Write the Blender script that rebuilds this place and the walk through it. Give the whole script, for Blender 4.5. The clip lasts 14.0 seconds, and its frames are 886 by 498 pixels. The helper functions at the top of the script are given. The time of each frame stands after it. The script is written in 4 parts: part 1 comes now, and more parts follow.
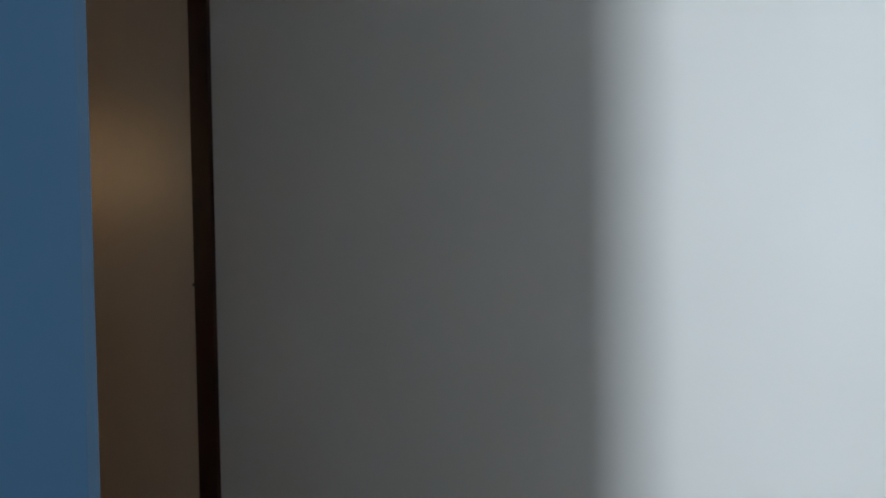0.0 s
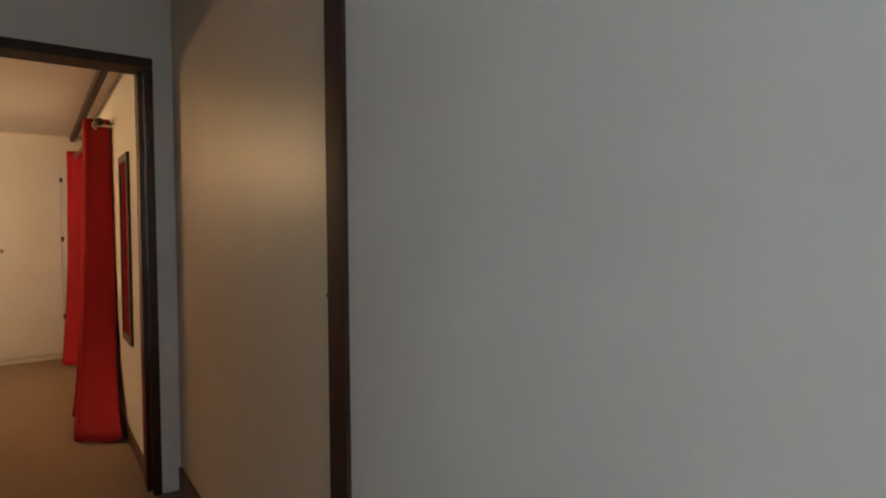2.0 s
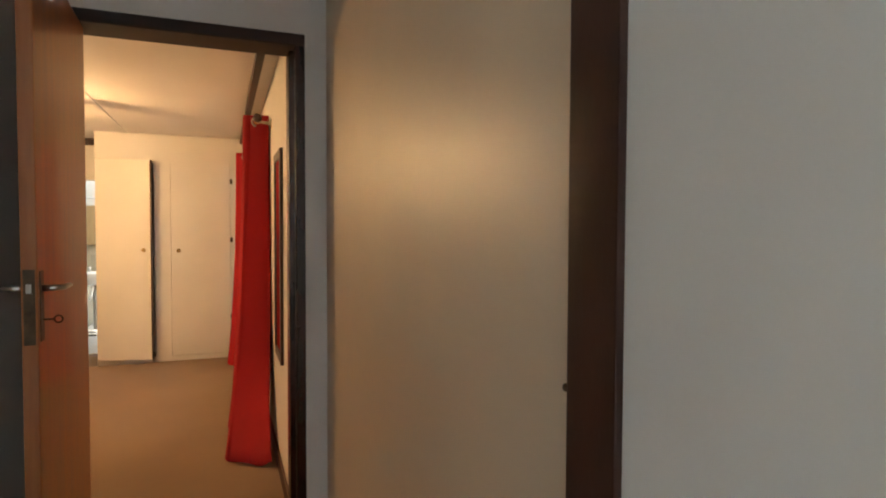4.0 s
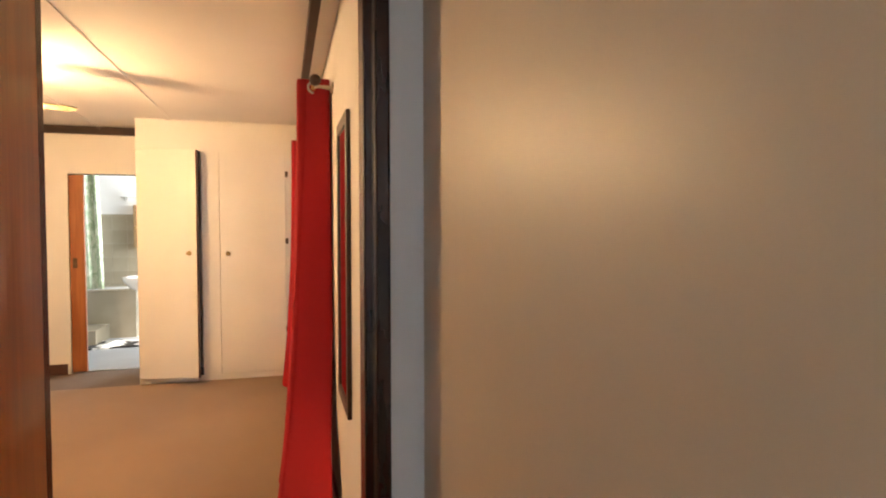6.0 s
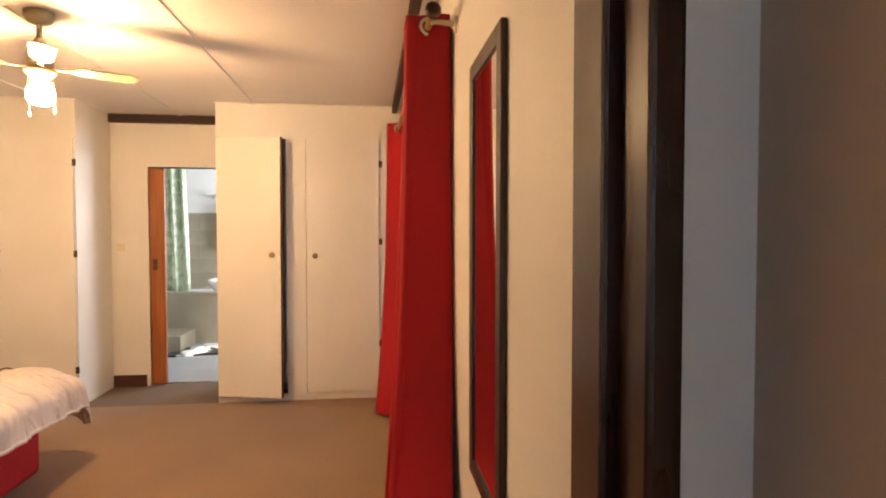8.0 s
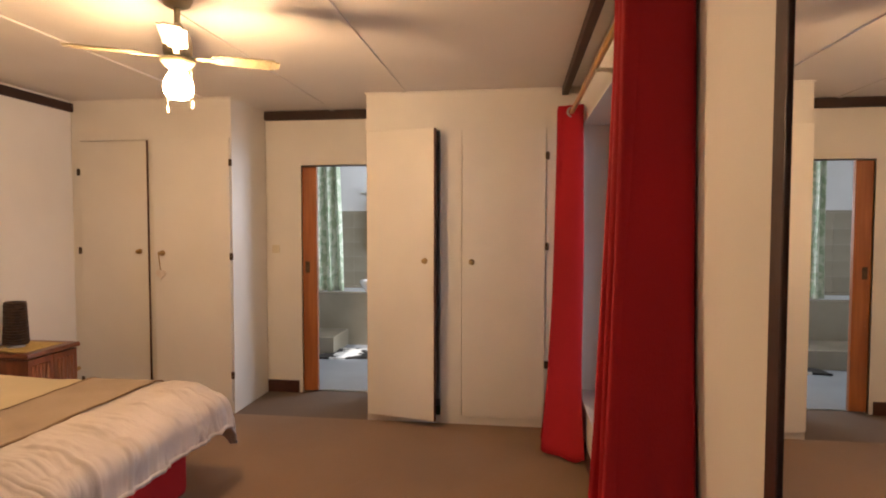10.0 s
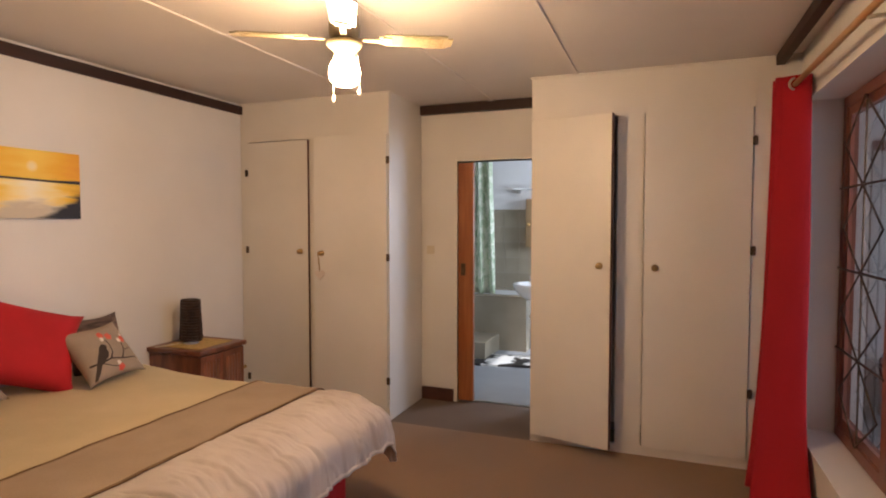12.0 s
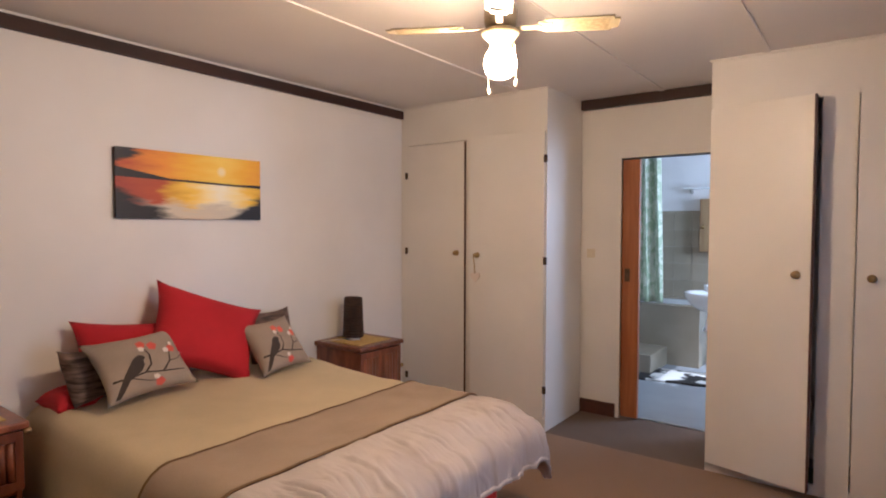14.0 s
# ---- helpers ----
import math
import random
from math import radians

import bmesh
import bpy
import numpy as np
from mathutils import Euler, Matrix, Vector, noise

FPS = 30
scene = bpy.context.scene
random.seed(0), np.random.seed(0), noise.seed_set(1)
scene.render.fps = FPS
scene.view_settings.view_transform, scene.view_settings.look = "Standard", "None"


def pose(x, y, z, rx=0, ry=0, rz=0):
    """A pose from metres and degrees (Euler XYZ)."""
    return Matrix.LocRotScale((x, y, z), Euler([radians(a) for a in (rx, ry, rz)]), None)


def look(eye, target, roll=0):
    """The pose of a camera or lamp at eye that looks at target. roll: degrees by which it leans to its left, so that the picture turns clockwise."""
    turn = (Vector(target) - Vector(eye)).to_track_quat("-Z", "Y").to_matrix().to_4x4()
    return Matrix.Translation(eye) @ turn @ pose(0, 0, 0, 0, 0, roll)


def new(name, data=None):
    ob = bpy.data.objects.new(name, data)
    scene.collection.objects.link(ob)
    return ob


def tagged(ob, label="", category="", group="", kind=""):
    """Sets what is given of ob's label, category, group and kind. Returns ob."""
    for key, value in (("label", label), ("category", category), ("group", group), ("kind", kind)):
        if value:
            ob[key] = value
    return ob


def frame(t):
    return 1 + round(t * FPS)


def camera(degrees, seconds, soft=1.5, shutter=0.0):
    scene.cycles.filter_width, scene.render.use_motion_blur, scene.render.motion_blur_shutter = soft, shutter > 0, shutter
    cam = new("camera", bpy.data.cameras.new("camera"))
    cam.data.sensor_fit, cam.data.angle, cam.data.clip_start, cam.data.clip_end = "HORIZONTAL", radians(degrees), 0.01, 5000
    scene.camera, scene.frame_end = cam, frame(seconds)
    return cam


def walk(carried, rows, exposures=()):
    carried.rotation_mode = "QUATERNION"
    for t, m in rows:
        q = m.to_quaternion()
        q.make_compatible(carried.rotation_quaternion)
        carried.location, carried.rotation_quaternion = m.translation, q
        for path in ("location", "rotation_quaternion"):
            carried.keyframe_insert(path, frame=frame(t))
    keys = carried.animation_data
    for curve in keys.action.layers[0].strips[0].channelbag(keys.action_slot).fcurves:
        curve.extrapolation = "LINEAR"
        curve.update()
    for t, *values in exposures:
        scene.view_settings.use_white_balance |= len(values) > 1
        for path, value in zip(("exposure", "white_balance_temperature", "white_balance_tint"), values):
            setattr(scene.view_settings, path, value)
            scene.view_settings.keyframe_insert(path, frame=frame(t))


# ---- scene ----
cam = camera(75.2, 14.0, soft=2.0)
PATH = [
    (0, (-0.038, -0.181, 1.4), (1.598, 0.968, 1.341), -0.7),
    (0.5, (0.04, -0.15, 1.405), (1.608, 1.094, 1.345), -0.7),
    (1, (0.164, -0.079, 1.415), (1.597, 1.315, 1.331), -0.6),
    (1.5, (0.271, 0.012, 1.423), (1.578, 1.524, 1.342), -0.4),
    (2, (0.388, 0.141, 1.411), (1.548, 1.768, 1.342), -0.4),
    (2.5, (0.433, 0.291, 1.411), (1.47, 2.0, 1.347), -0.3),
    (3, (0.483, 0.507, 1.43), (1.378, 2.294, 1.365), -0.3),
    (3.2, (0.505, 0.569, 1.438), (1.355, 2.379, 1.372), -0.2),
    (5.5, (0.643, 1.665, 1.462), (1.209, 3.582, 1.394), 0.2),
    (6, (0.641, 1.929, 1.437), (1.17, 3.857, 1.37), -0.1),
    (6.5, (0.629, 2.138, 1.43), (1.1, 4.081, 1.365), -0.1),
    (7, (0.622, 2.416, 1.429), (1.02, 4.374, 1.364), -0.0),
    (7.5, (0.594, 2.627, 1.412), (0.935, 4.597, 1.353), 0.0),
    (8, (0.575, 2.888, 1.415), (0.824, 4.871, 1.354), 0.0),
    (8.2, (0.57, 2.998, 1.425), (0.762, 4.988, 1.356), 0.0),
    (10.5, (0.377, 3.672, 1.492), (0.004, 5.634, 1.401), -0.0),
    (11, (0.292, 3.781, 1.495), (-0.205, 5.715, 1.4), -0.1),
    (11.5, (0.206, 3.881, 1.482), (-0.409, 5.782, 1.396), 0.0),
    (12, (0.16, 3.934, 1.494), (-0.554, 5.799, 1.404), 0.0),
    (12.5, (0.136, 3.983, 1.5), (-0.71, 5.792, 1.409), 0.0),
    (13, (0.107, 4.012, 1.488), (-0.871, 5.755, 1.404), 0.0),
    (13.5, (0.103, 4.04, 1.487), (-0.994, 5.711, 1.404), 0.0),
    (14, (0.099, 4.068, 1.479), (-1.091, 5.673, 1.401), 0.1),
]
EXPOSURES = [
    (0.0, -1.28, 6350, 8), (0.5, -1.06, 6400, 8), (1.0, -0.78, 6400, 8), (1.5, -0.26, 6450, 8), (2.0, 0.02, 6750, 8), (3.2, 0.42, 7350, 8),
    (5.3, 1.12, 6750, 9), (6.5, 1.2, 6500, 10), (8.2, 0.83, 6400, 12), (10.3, 0.11, 6000, 14), (12.5, -0.04, 5500, 14), (14.0, 0.06, 4900, 14),
]
walk(cam, [(t, look(eye, target, roll)) for t, eye, target, roll in PATH], EXPOSURES)

# ---------------------------------------------------------------- light
world = bpy.data.worlds.new("sky")
scene.world = world
world.use_nodes = True
sky = world.node_tree.nodes.new("ShaderNodeTexSky")
sky.sky_type, sky.sun_disc = "NISHITA", False
sky.sun_elevation, sky.sun_rotation = radians(48), radians(90)
world.node_tree.links.new(sky.outputs[0], world.node_tree.nodes["Background"].inputs[0])
world.node_tree.nodes["Background"].inputs[1].default_value = 0.08


def lamp(name, kind, m, watts, colour, size=0.1, size_y=None):
    data = bpy.data.lights.new(name, kind)
    data.energy, data.color = watts, colour
    if kind == "AREA":
        data.size = size
        if size_y:
            data.shape, data.size_y = "RECTANGLE", size_y
    elif kind == "SUN":
        data.angle = size
    else:
        data.shadow_soft_size = size
    ob = new(name, data)
    ob.matrix_world = m
    return ob


FAN = (-1.0, 5.9)
# daylight in the openings of the entry room and the bathroom
lamp("entry_window_light", "AREA", pose(-2.98, -0.39, 1.5, 90, 0, -90), 238, (0.80, 0.91, 1.0), 0.5, 1.2)
lamp("bath_window_light", "AREA", pose(0.28, 10.0, 1.65, 90, 0, 90), 40, (0.88, 0.95, 1.0), 1.0, 0.9)
# added fill for the sunroom and window reveal, in an unseen outer opening
lamp("sunroom_fill_light", "AREA", pose(3.68, 6.5, 1.5, 90, 0, 90), 31, (0.88, 0.92, 1.0), 2.0, 1.1)
lamp("sun", "SUN", look((4.5, 9.7, 6.1), (-0.5, 10.0, 0.6)), 3.0, (1.0, 0.95, 0.88), radians(0.5))

# ---------------------------------------------------------------- materials


def mat(name, a, b, scale=3.0, rough=0.6, bump=0.1, fine=60.0, metal=0.0, stretch=(1, 1, 1), coat=0.0, detail=4.0, spread=(0.35, 0.65), fleck=0.0, sheen=0.0, rand=0.0):
    """A surface of two tones mixed by a broad noise, with a fine grain of its own."""
    m = bpy.data.materials.new(name)
    m.use_nodes = True
    nt = m.node_tree
    n, link = nt.nodes, nt.links.new
    p = n["Principled BSDF"]
    co = n.new("ShaderNodeTexCoord")
    mp = n.new("ShaderNodeMapping")
    mp.inputs["Scale"].default_value = stretch
    link(co.outputs["Object"], mp.inputs[0])
    broad = n.new("ShaderNodeTexNoise")
    broad.inputs["Scale"].default_value, broad.inputs["Detail"].default_value = scale, detail
    link(mp.outputs[0], broad.inputs["Vector"])
    ramp = n.new("ShaderNodeValToRGB")
    ramp.color_ramp.elements[0].position, ramp.color_ramp.elements[1].position = spread
    ramp.color_ramp.elements[0].color, ramp.color_ramp.elements[1].color = (*a, 1), (*b, 1)
    link(broad.outputs["Fac"], ramp.inputs[0])
    grain = n.new("ShaderNodeTexNoise")
    grain.inputs["Scale"].default_value, grain.inputs["Detail"].default_value = fine, 3.0
    link(mp.outputs[0], grain.inputs["Vector"])
    colour = ramp.outputs[0]
    if fleck:
        mix = n.new("ShaderNodeMix")
        mix.data_type, mix.blend_type = "RGBA", "OVERLAY"
        mix.inputs["Factor"].default_value = fleck
        link(colour, mix.inputs["A"])
        link(grain.outputs["Fac"], mix.inputs["B"])
        colour = mix.outputs["Result"]
    if rand:
        info = n.new("ShaderNodeObjectInfo")
        hsv = n.new("ShaderNodeHueSaturation")
        mr = n.new("ShaderNodeMapRange")
        mr.inputs["To Min"].default_value, mr.inputs["To Max"].default_value = 1 - rand, 1 + rand
        link(info.outputs["Random"], mr.inputs[0])
        link(mr.outputs[0], hsv.inputs["Value"])
        link(colour, hsv.inputs["Color"])
        colour = hsv.outputs[0]
    link(colour, p.inputs["Base Color"])
    p.inputs["Roughness"].default_value, p.inputs["Metallic"].default_value = rough, metal
    p.inputs["Coat Weight"].default_value = coat
    p.inputs["Sheen Weight"].default_value = sheen
    rr = n.new("ShaderNodeMapRange")
    rr.inputs["To Min"].default_value, rr.inputs["To Max"].default_value = max(0.03, rough - 0.08), min(1, rough + 0.08)
    link(broad.outputs["Fac"], rr.inputs[0])
    link(rr.outputs[0], p.inputs["Roughness"])
    if bump:
        bp = n.new("ShaderNodeBump")
        bp.inputs["Strength"].default_value, bp.inputs["Distance"].default_value = bump, 0.004
        link(grain.outputs["Fac"], bp.inputs["Height"])
        link(bp.outputs[0], p.inputs["Normal"])
    return m


def glow(name, colour, strength):
    m = bpy.data.materials.new(name)
    m.use_nodes = True
    p = m.node_tree.nodes["Principled BSDF"]
    p.inputs["Base Color"].default_value = (*colour, 1)
    p.inputs["Emission Color"].default_value = (*colour, 1)
    p.inputs["Emission Strength"].default_value = strength
    return m


# Unseen entry walls: tone chosen for the light they bounce into the hall.
ENTRY = mat("pale_blue_bounce_paint", (0.48, 0.52, 0.54), (0.55, 0.59, 0.61), 1.3, 0.6, 0.1, 45)
PAINT = mat("white_wall_paint", (0.74, 0.72, 0.69), (0.80, 0.78, 0.75), 1.3, 0.55, 0.12, 45)
GLOSS = mat("cream_gloss_paint", (0.57, 0.48, 0.37), (0.64, 0.54, 0.42), 1.1, 0.43, 0.05, 18)
CEIL = mat("ceiling_paint", (0.70, 0.66, 0.63), (0.77, 0.73, 0.70), 0.9, 0.45, 0.06, 25)
CUPB = mat("cupboard_paint", (0.72, 0.69, 0.64), (0.78, 0.75, 0.70), 1.5, 0.4, 0.05, 30)
BLUE = mat("blue_gloss_paint", (0.035, 0.11, 0.21), (0.045, 0.135, 0.25), 1.5, 0.4, 0.05, 30)
DARK = mat("dark_stained_wood", (0.024, 0.007, 0.005), (0.050, 0.016, 0.010), 3, 0.42, 0.1, 26, stretch=(3, 3, 1.6))
JAMB = mat("brown_stained_door_frame", (0.020, 0.006, 0.005), (0.042, 0.013, 0.009), 5, 0.24, 0.06, 30, stretch=(3, 3, 0.8))
DARKH = mat("dark_stained_wood_lengthwise", (0.020, 0.007, 0.005), (0.042, 0.015, 0.010), 3, 0.62, 0.08, 14, stretch=(1, 1, 3))
DOORW = mat("orange_varnished_wood", (0.30, 0.095, 0.025), (0.42, 0.15, 0.045), 4, 0.35, 0.12, 18, stretch=(7, 7, 0.5), coat=0.3)
NSW = mat("red_brown_wood", (0.13, 0.034, 0.015), (0.27, 0.085, 0.034), 5, 0.35, 0.3, 30, stretch=(3, 3, 0.8), coat=0.3, rand=0.25)
EDGE = mat("dark_door_edge", (0.05, 0.013, 0.008), (0.085, 0.022, 0.013), 5, 0.5, 0.2, 40)
CARPET = mat("tan_carpet", (0.215, 0.122, 0.056), (0.27, 0.157, 0.075), 1.2, 0.95, 0.9, 420, fleck=0.35, sheen=0.2)
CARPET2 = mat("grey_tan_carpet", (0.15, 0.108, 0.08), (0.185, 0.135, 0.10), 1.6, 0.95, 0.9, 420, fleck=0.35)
RED = mat("red_curtain_cloth", (0.34, 0.003, 0.008), (0.43, 0.004, 0.011), 3, 0.85, 0.3, 260, stretch=(1, 1, 0.4))
REDP = mat("red_cushion_cloth", (0.38, 0.005, 0.009), (0.46, 0.008, 0.013), 5, 0.85, 0.4, 300)
CREAM = mat("beige_bedspread", (0.53, 0.445, 0.285), (0.60, 0.505, 0.33), 2.5, 0.85, 0.4, 220, fleck=0.15)
WHITE = mat("white_quilt", (0.47, 0.42, 0.405), (0.55, 0.50, 0.48), 3, 0.85, 0.5, 160)
RUN = mat("tan_runner_cloth", (0.31, 0.24, 0.175), (0.37, 0.285, 0.21), 3, 0.8, 0.4, 260, fleck=0.2)
RUNB = mat("brown_runner_border", (0.13, 0.075, 0.035), (0.19, 0.115, 0.055), 8, 0.8, 0.4, 260)
GREYC = mat("taupe_cushion_cloth", (0.30, 0.24, 0.185), (0.36, 0.29, 0.225), 6, 0.85, 0.5, 320, fleck=0.25)
STRIPE = mat("brown_ribbed_cloth", (0.025, 0.014, 0.012), (0.20, 0.13, 0.10), 9, 0.7, 0.5, 60, stretch=(1, 1, 7))
BIRD = mat("dark_print", (0.03, 0.02, 0.018), (0.05, 0.035, 0.03), 8, 0.8, 0.2, 200)
PINK = mat("coral_print", (0.60, 0.09, 0.06), (0.70, 0.14, 0.09), 8, 0.8, 0.2, 200)
PALE = mat("pale_print", (0.70, 0.62, 0.55), (0.78, 0.70, 0.62), 8, 0.8, 0.2, 200)
MATY = mat("yellow_woven_mat", (0.48, 0.33, 0.10), (0.60, 0.44, 0.16), 40, 0.85, 0.7, 260, fleck=0.3)
WICK = mat("dark_wicker", (0.015, 0.008, 0.006), (0.06, 0.03, 0.018), 30, 0.6, 0.5, 120)
BRASS = mat("aged_brass", (0.35, 0.24, 0.10), (0.50, 0.36, 0.17), 20, 0.32, 0.1, 80, metal=1.0)
BRONZE = mat("dark_bronze", (0.06, 0.04, 0.025), (0.12, 0.08, 0.05), 20, 0.45, 0.2, 80, metal=0.7)
STEEL = mat("brushed_steel", (0.45, 0.44, 0.42), (0.6, 0.58, 0.56), 20, 0.3, 0.1, 120, metal=1.0)
ROD = mat("varnished_pine_rod", (0.42, 0.22, 0.07), (0.52, 0.30, 0.11), 8, 0.4, 0.1, 40, stretch=(6, 1, 6))
CANE = mat("pale_cane_weave", (0.20, 0.16, 0.08), (0.34, 0.28, 0.16), 60, 0.6, 0.2, 160, spread=(0.42, 0.58))
PINE = mat("dull_pine_board", (0.24, 0.15, 0.07), (0.32, 0.21, 0.10), 5, 0.5, 0.1, 40, stretch=(5, 5, 0.6))
FANW = mat("cream_fan_enamel", (0.33, 0.28, 0.17), (0.38, 0.32, 0.20), 4, 0.4, 0.05, 40)
PLAST = mat("ivory_plastic", (0.66, 0.60, 0.48), (0.70, 0.64, 0.52), 4, 0.4, 0.02, 40)
SKIRT = mat("dark_skirting", (0.055, 0.02, 0.014), (0.09, 0.035, 0.022), 5, 0.4, 0.2, 30, stretch=(1, 1, 5))
WINW = mat("red_brown_window_wood", (0.17, 0.058, 0.036), (0.24, 0.085, 0.052), 5, 0.4, 0.2, 30, stretch=(4, 4, 0.7), coat=0.2)
TILE = mat("beige_glazed_tile", (0.33, 0.285, 0.205), (0.39, 0.335, 0.245), 2.5, 0.22, 0.03, 12, rand=0.05)
GROUT = mat("pale_grout", (0.42, 0.37, 0.29), (0.48, 0.43, 0.34), 8, 0.8, 0.2, 80)
BFLOOR = mat("grey_vinyl", (0.27, 0.275, 0.28), (0.32, 0.325, 0.33), 2.5, 0.5, 0.05, 60)
GREYP = mat("grey_painted_steel", (0.20, 0.20, 0.19), (0.26, 0.26, 0.25), 5, 0.45, 0.05, 40)
CERAM = mat("white_ceramic", (0.78, 0.78, 0.76), (0.82, 0.82, 0.80), 2, 0.12, 0.0, 30)
SHOW = mat("green_leaf_shower_cloth", (0.46, 0.55, 0.36), (0.72, 0.75, 0.60), 13, 0.6, 0.1, 60, spread=(0.46, 0.54))
MATB = mat("black_white_mat", (0.03, 0.025, 0.02), (0.75, 0.72, 0.66), 4.5, 0.95, 0.8, 160, spread=(0.47, 0.50))
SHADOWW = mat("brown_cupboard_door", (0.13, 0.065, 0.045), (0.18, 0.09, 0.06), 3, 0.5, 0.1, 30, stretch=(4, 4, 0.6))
BULB = glow("lit_globe_glass", (1.0, 0.62, 0.29), 455)
DAY = glow("bright_sky_backdrop", (0.86, 0.93, 1.0), 0.9)
SLATY = mat("yellowed_blind_slat", (0.58, 0.50, 0.24), (0.66, 0.58, 0.30), 4, 0.5, 0.0, 40)
SLAT = mat("white_blind_slat", (0.72, 0.74, 0.72), (0.78, 0.80, 0.78), 4, 0.5, 0.0, 40)
MIRROR = bpy.data.materials.new("mirror_glass")
MIRROR.use_nodes = True
_p = MIRROR.node_tree.nodes["Principled BSDF"]
_p.inputs["Base Color"].default_value = (0.88, 0.88, 0.88, 1)
_p.inputs["Metallic"].default_value, _p.inputs["Roughness"].default_value = 1.0, 0.01
GLASS = bpy.data.materials.new("window_glass")
GLASS.use_nodes = True
_p = GLASS.node_tree.nodes["Principled BSDF"]
_p.inputs["Transmission Weight"].default_value, _p.inputs["Roughness"].default_value, _p.inputs["IOR"].default_value = 1.0, 0.0, 1.45

# ---------------------------------------------------------------- building helpers


def box(bm, x0, x1, y0, y1, z0, z1, bevel=0.0, m=None):
    got = bmesh.ops.create_cube(bm, size=1.0)["verts"]
    for v in got:
        v.co = Vector(((x0 + x1) / 2 + v.co.x * (x1 - x0), (y0 + y1) / 2 + v.co.y * (y1 - y0), (z0 + z1) / 2 + v.co.z * (z1 - z0)))
    if bevel:
        edges = {e for v in got for e in v.link_edges}
        got = bmesh.ops.bevel(bm, geom=list(edges), offset=bevel, segments=2, affect="EDGES", profile=0.7)["verts"]
    if m is not None:
        bmesh.ops.transform(bm, matrix=m, verts=list({v for v in got if v.is_valid}))
    return bm


def boxes(*rows, bevel=0.0):
    bm = bmesh.new()
    for row in rows:
        box(bm, *row, bevel=bevel)
    return bm


def tube(bm, points, radius, sides=10, caps=True):
    """A round bar through points; radius is a number, or one for each point."""
    rings = []
    pts = [Vector(p) for p in points]
    for i, p in enumerate(pts):
        d = (pts[min(i + 1, len(pts) - 1)] - pts[max(i - 1, 0)]).normalized()
        up = Vector((0, 0, 1)) if abs(d.z) < 0.9 else Vector((1, 0, 0))
        a = d.cross(up).normalized()
        b = d.cross(a)
        r = radius[i] if isinstance(radius, (list, tuple)) else radius
        rings.append([bm.verts.new(p + r * (math.cos(t) * a + math.sin(t) * b)) for t in (2 * math.pi * k / sides for k in range(sides))])
    for r0, r1 in zip(rings, rings[1:]):
        for k in range(sides):
            bm.faces.new((r0[k], r0[(k + 1) % sides], r1[(k + 1) % sides], r1[k]))
    if caps:
        bm.faces.new(rings[0][::-1])
        bm.faces.new(rings[-1])
    return bm


def lathe(bm, centre, profile, sides=28, axis="z"):
    """A turned body round an axis; profile: radius and height pairs."""
    turn = {"z": Matrix(), "x": Matrix.Rotation(radians(90), 4, "Y"), "-x": Matrix.Rotation(radians(-90), 4, "Y"), "y": Matrix.Rotation(radians(-90), 4, "X"), "-y": Matrix.Rotation(radians(90), 4, "X")}[axis]
    rings = []
    for r, h in profile:
        rings.append([bm.verts.new(Vector(centre) + turn @ Vector((r * math.cos(2 * math.pi * k / sides), r * math.sin(2 * math.pi * k / sides), h))) for k in range(sides)])
    for r0, r1 in zip(rings, rings[1:]):
        for k in range(sides):
            bm.faces.new((r0[k], r0[(k + 1) % sides], r1[(k + 1) % sides], r1[k]))
    bm.faces.new(rings[0][::-1])
    bm.faces.new(rings[-1])
    return bm


def ring(bm, centre, big, small, normal=(0, 1, 0), sides=24, seg=8):
    n = Vector(normal).normalized()
    a = n.cross(Vector((0, 0, 1)) if abs(n.z) < 0.9 else Vector((1, 0, 0))).normalized()
    b = n.cross(a)
    rows = []
    for k in range(sides):
        t = 2 * math.pi * k / sides
        o = math.cos(t) * a + math.sin(t) * b
        rows.append([bm.verts.new(Vector(centre) + o * (big + small * math.cos(2 * math.pi * j / seg)) + n * small * math.sin(2 * math.pi * j / seg)) for j in range(seg)])
    for k in range(sides):
        for j in range(seg):
            bm.faces.new((rows[k][j], rows[(k + 1) % sides][j], rows[(k + 1) % sides][(j + 1) % seg], rows[k][(j + 1) % seg]))
    return bm


def grid(bm, nu, nv, f):
    """A sheet of nu x nv cells; f(u, v) gives the place for u and v from 0 to 1."""
    rows = [[bm.verts.new(f(i / nu, j / nv)) for j in range(nv + 1)] for i in range(nu + 1)]
    for i in range(nu):
        for j in range(nv):
            bm.faces.new((rows[i][j], rows[i + 1][j], rows[i + 1][j + 1], rows[i][j + 1]))
    return bm


def mesh_of(bm, name, material, smooth=False):
    bmesh.ops.recalc_face_normals(bm, faces=bm.faces)
    data = bpy.data.meshes.new(name)
    bm.to_mesh(data)
    bm.free()
    data.materials.append(material)
    if smooth:
        data.shade_smooth()
    return data


def solo(name, bm, material, label="", category="", kind="", group="", smooth=False):
    """A thing, or a piece of the setting, of one mesh."""
    return tagged(new(name, mesh_of(bm, name, material, smooth)), label, category, group, kind)


def thing(name, base, label, category, group="", kind="", turn=0):
    ob = new(name)
    ob.matrix_basis = pose(*base, 0, 0, turn)
    ob.empty_display_size = 0.1
    return tagged(ob, label, category, group, kind)


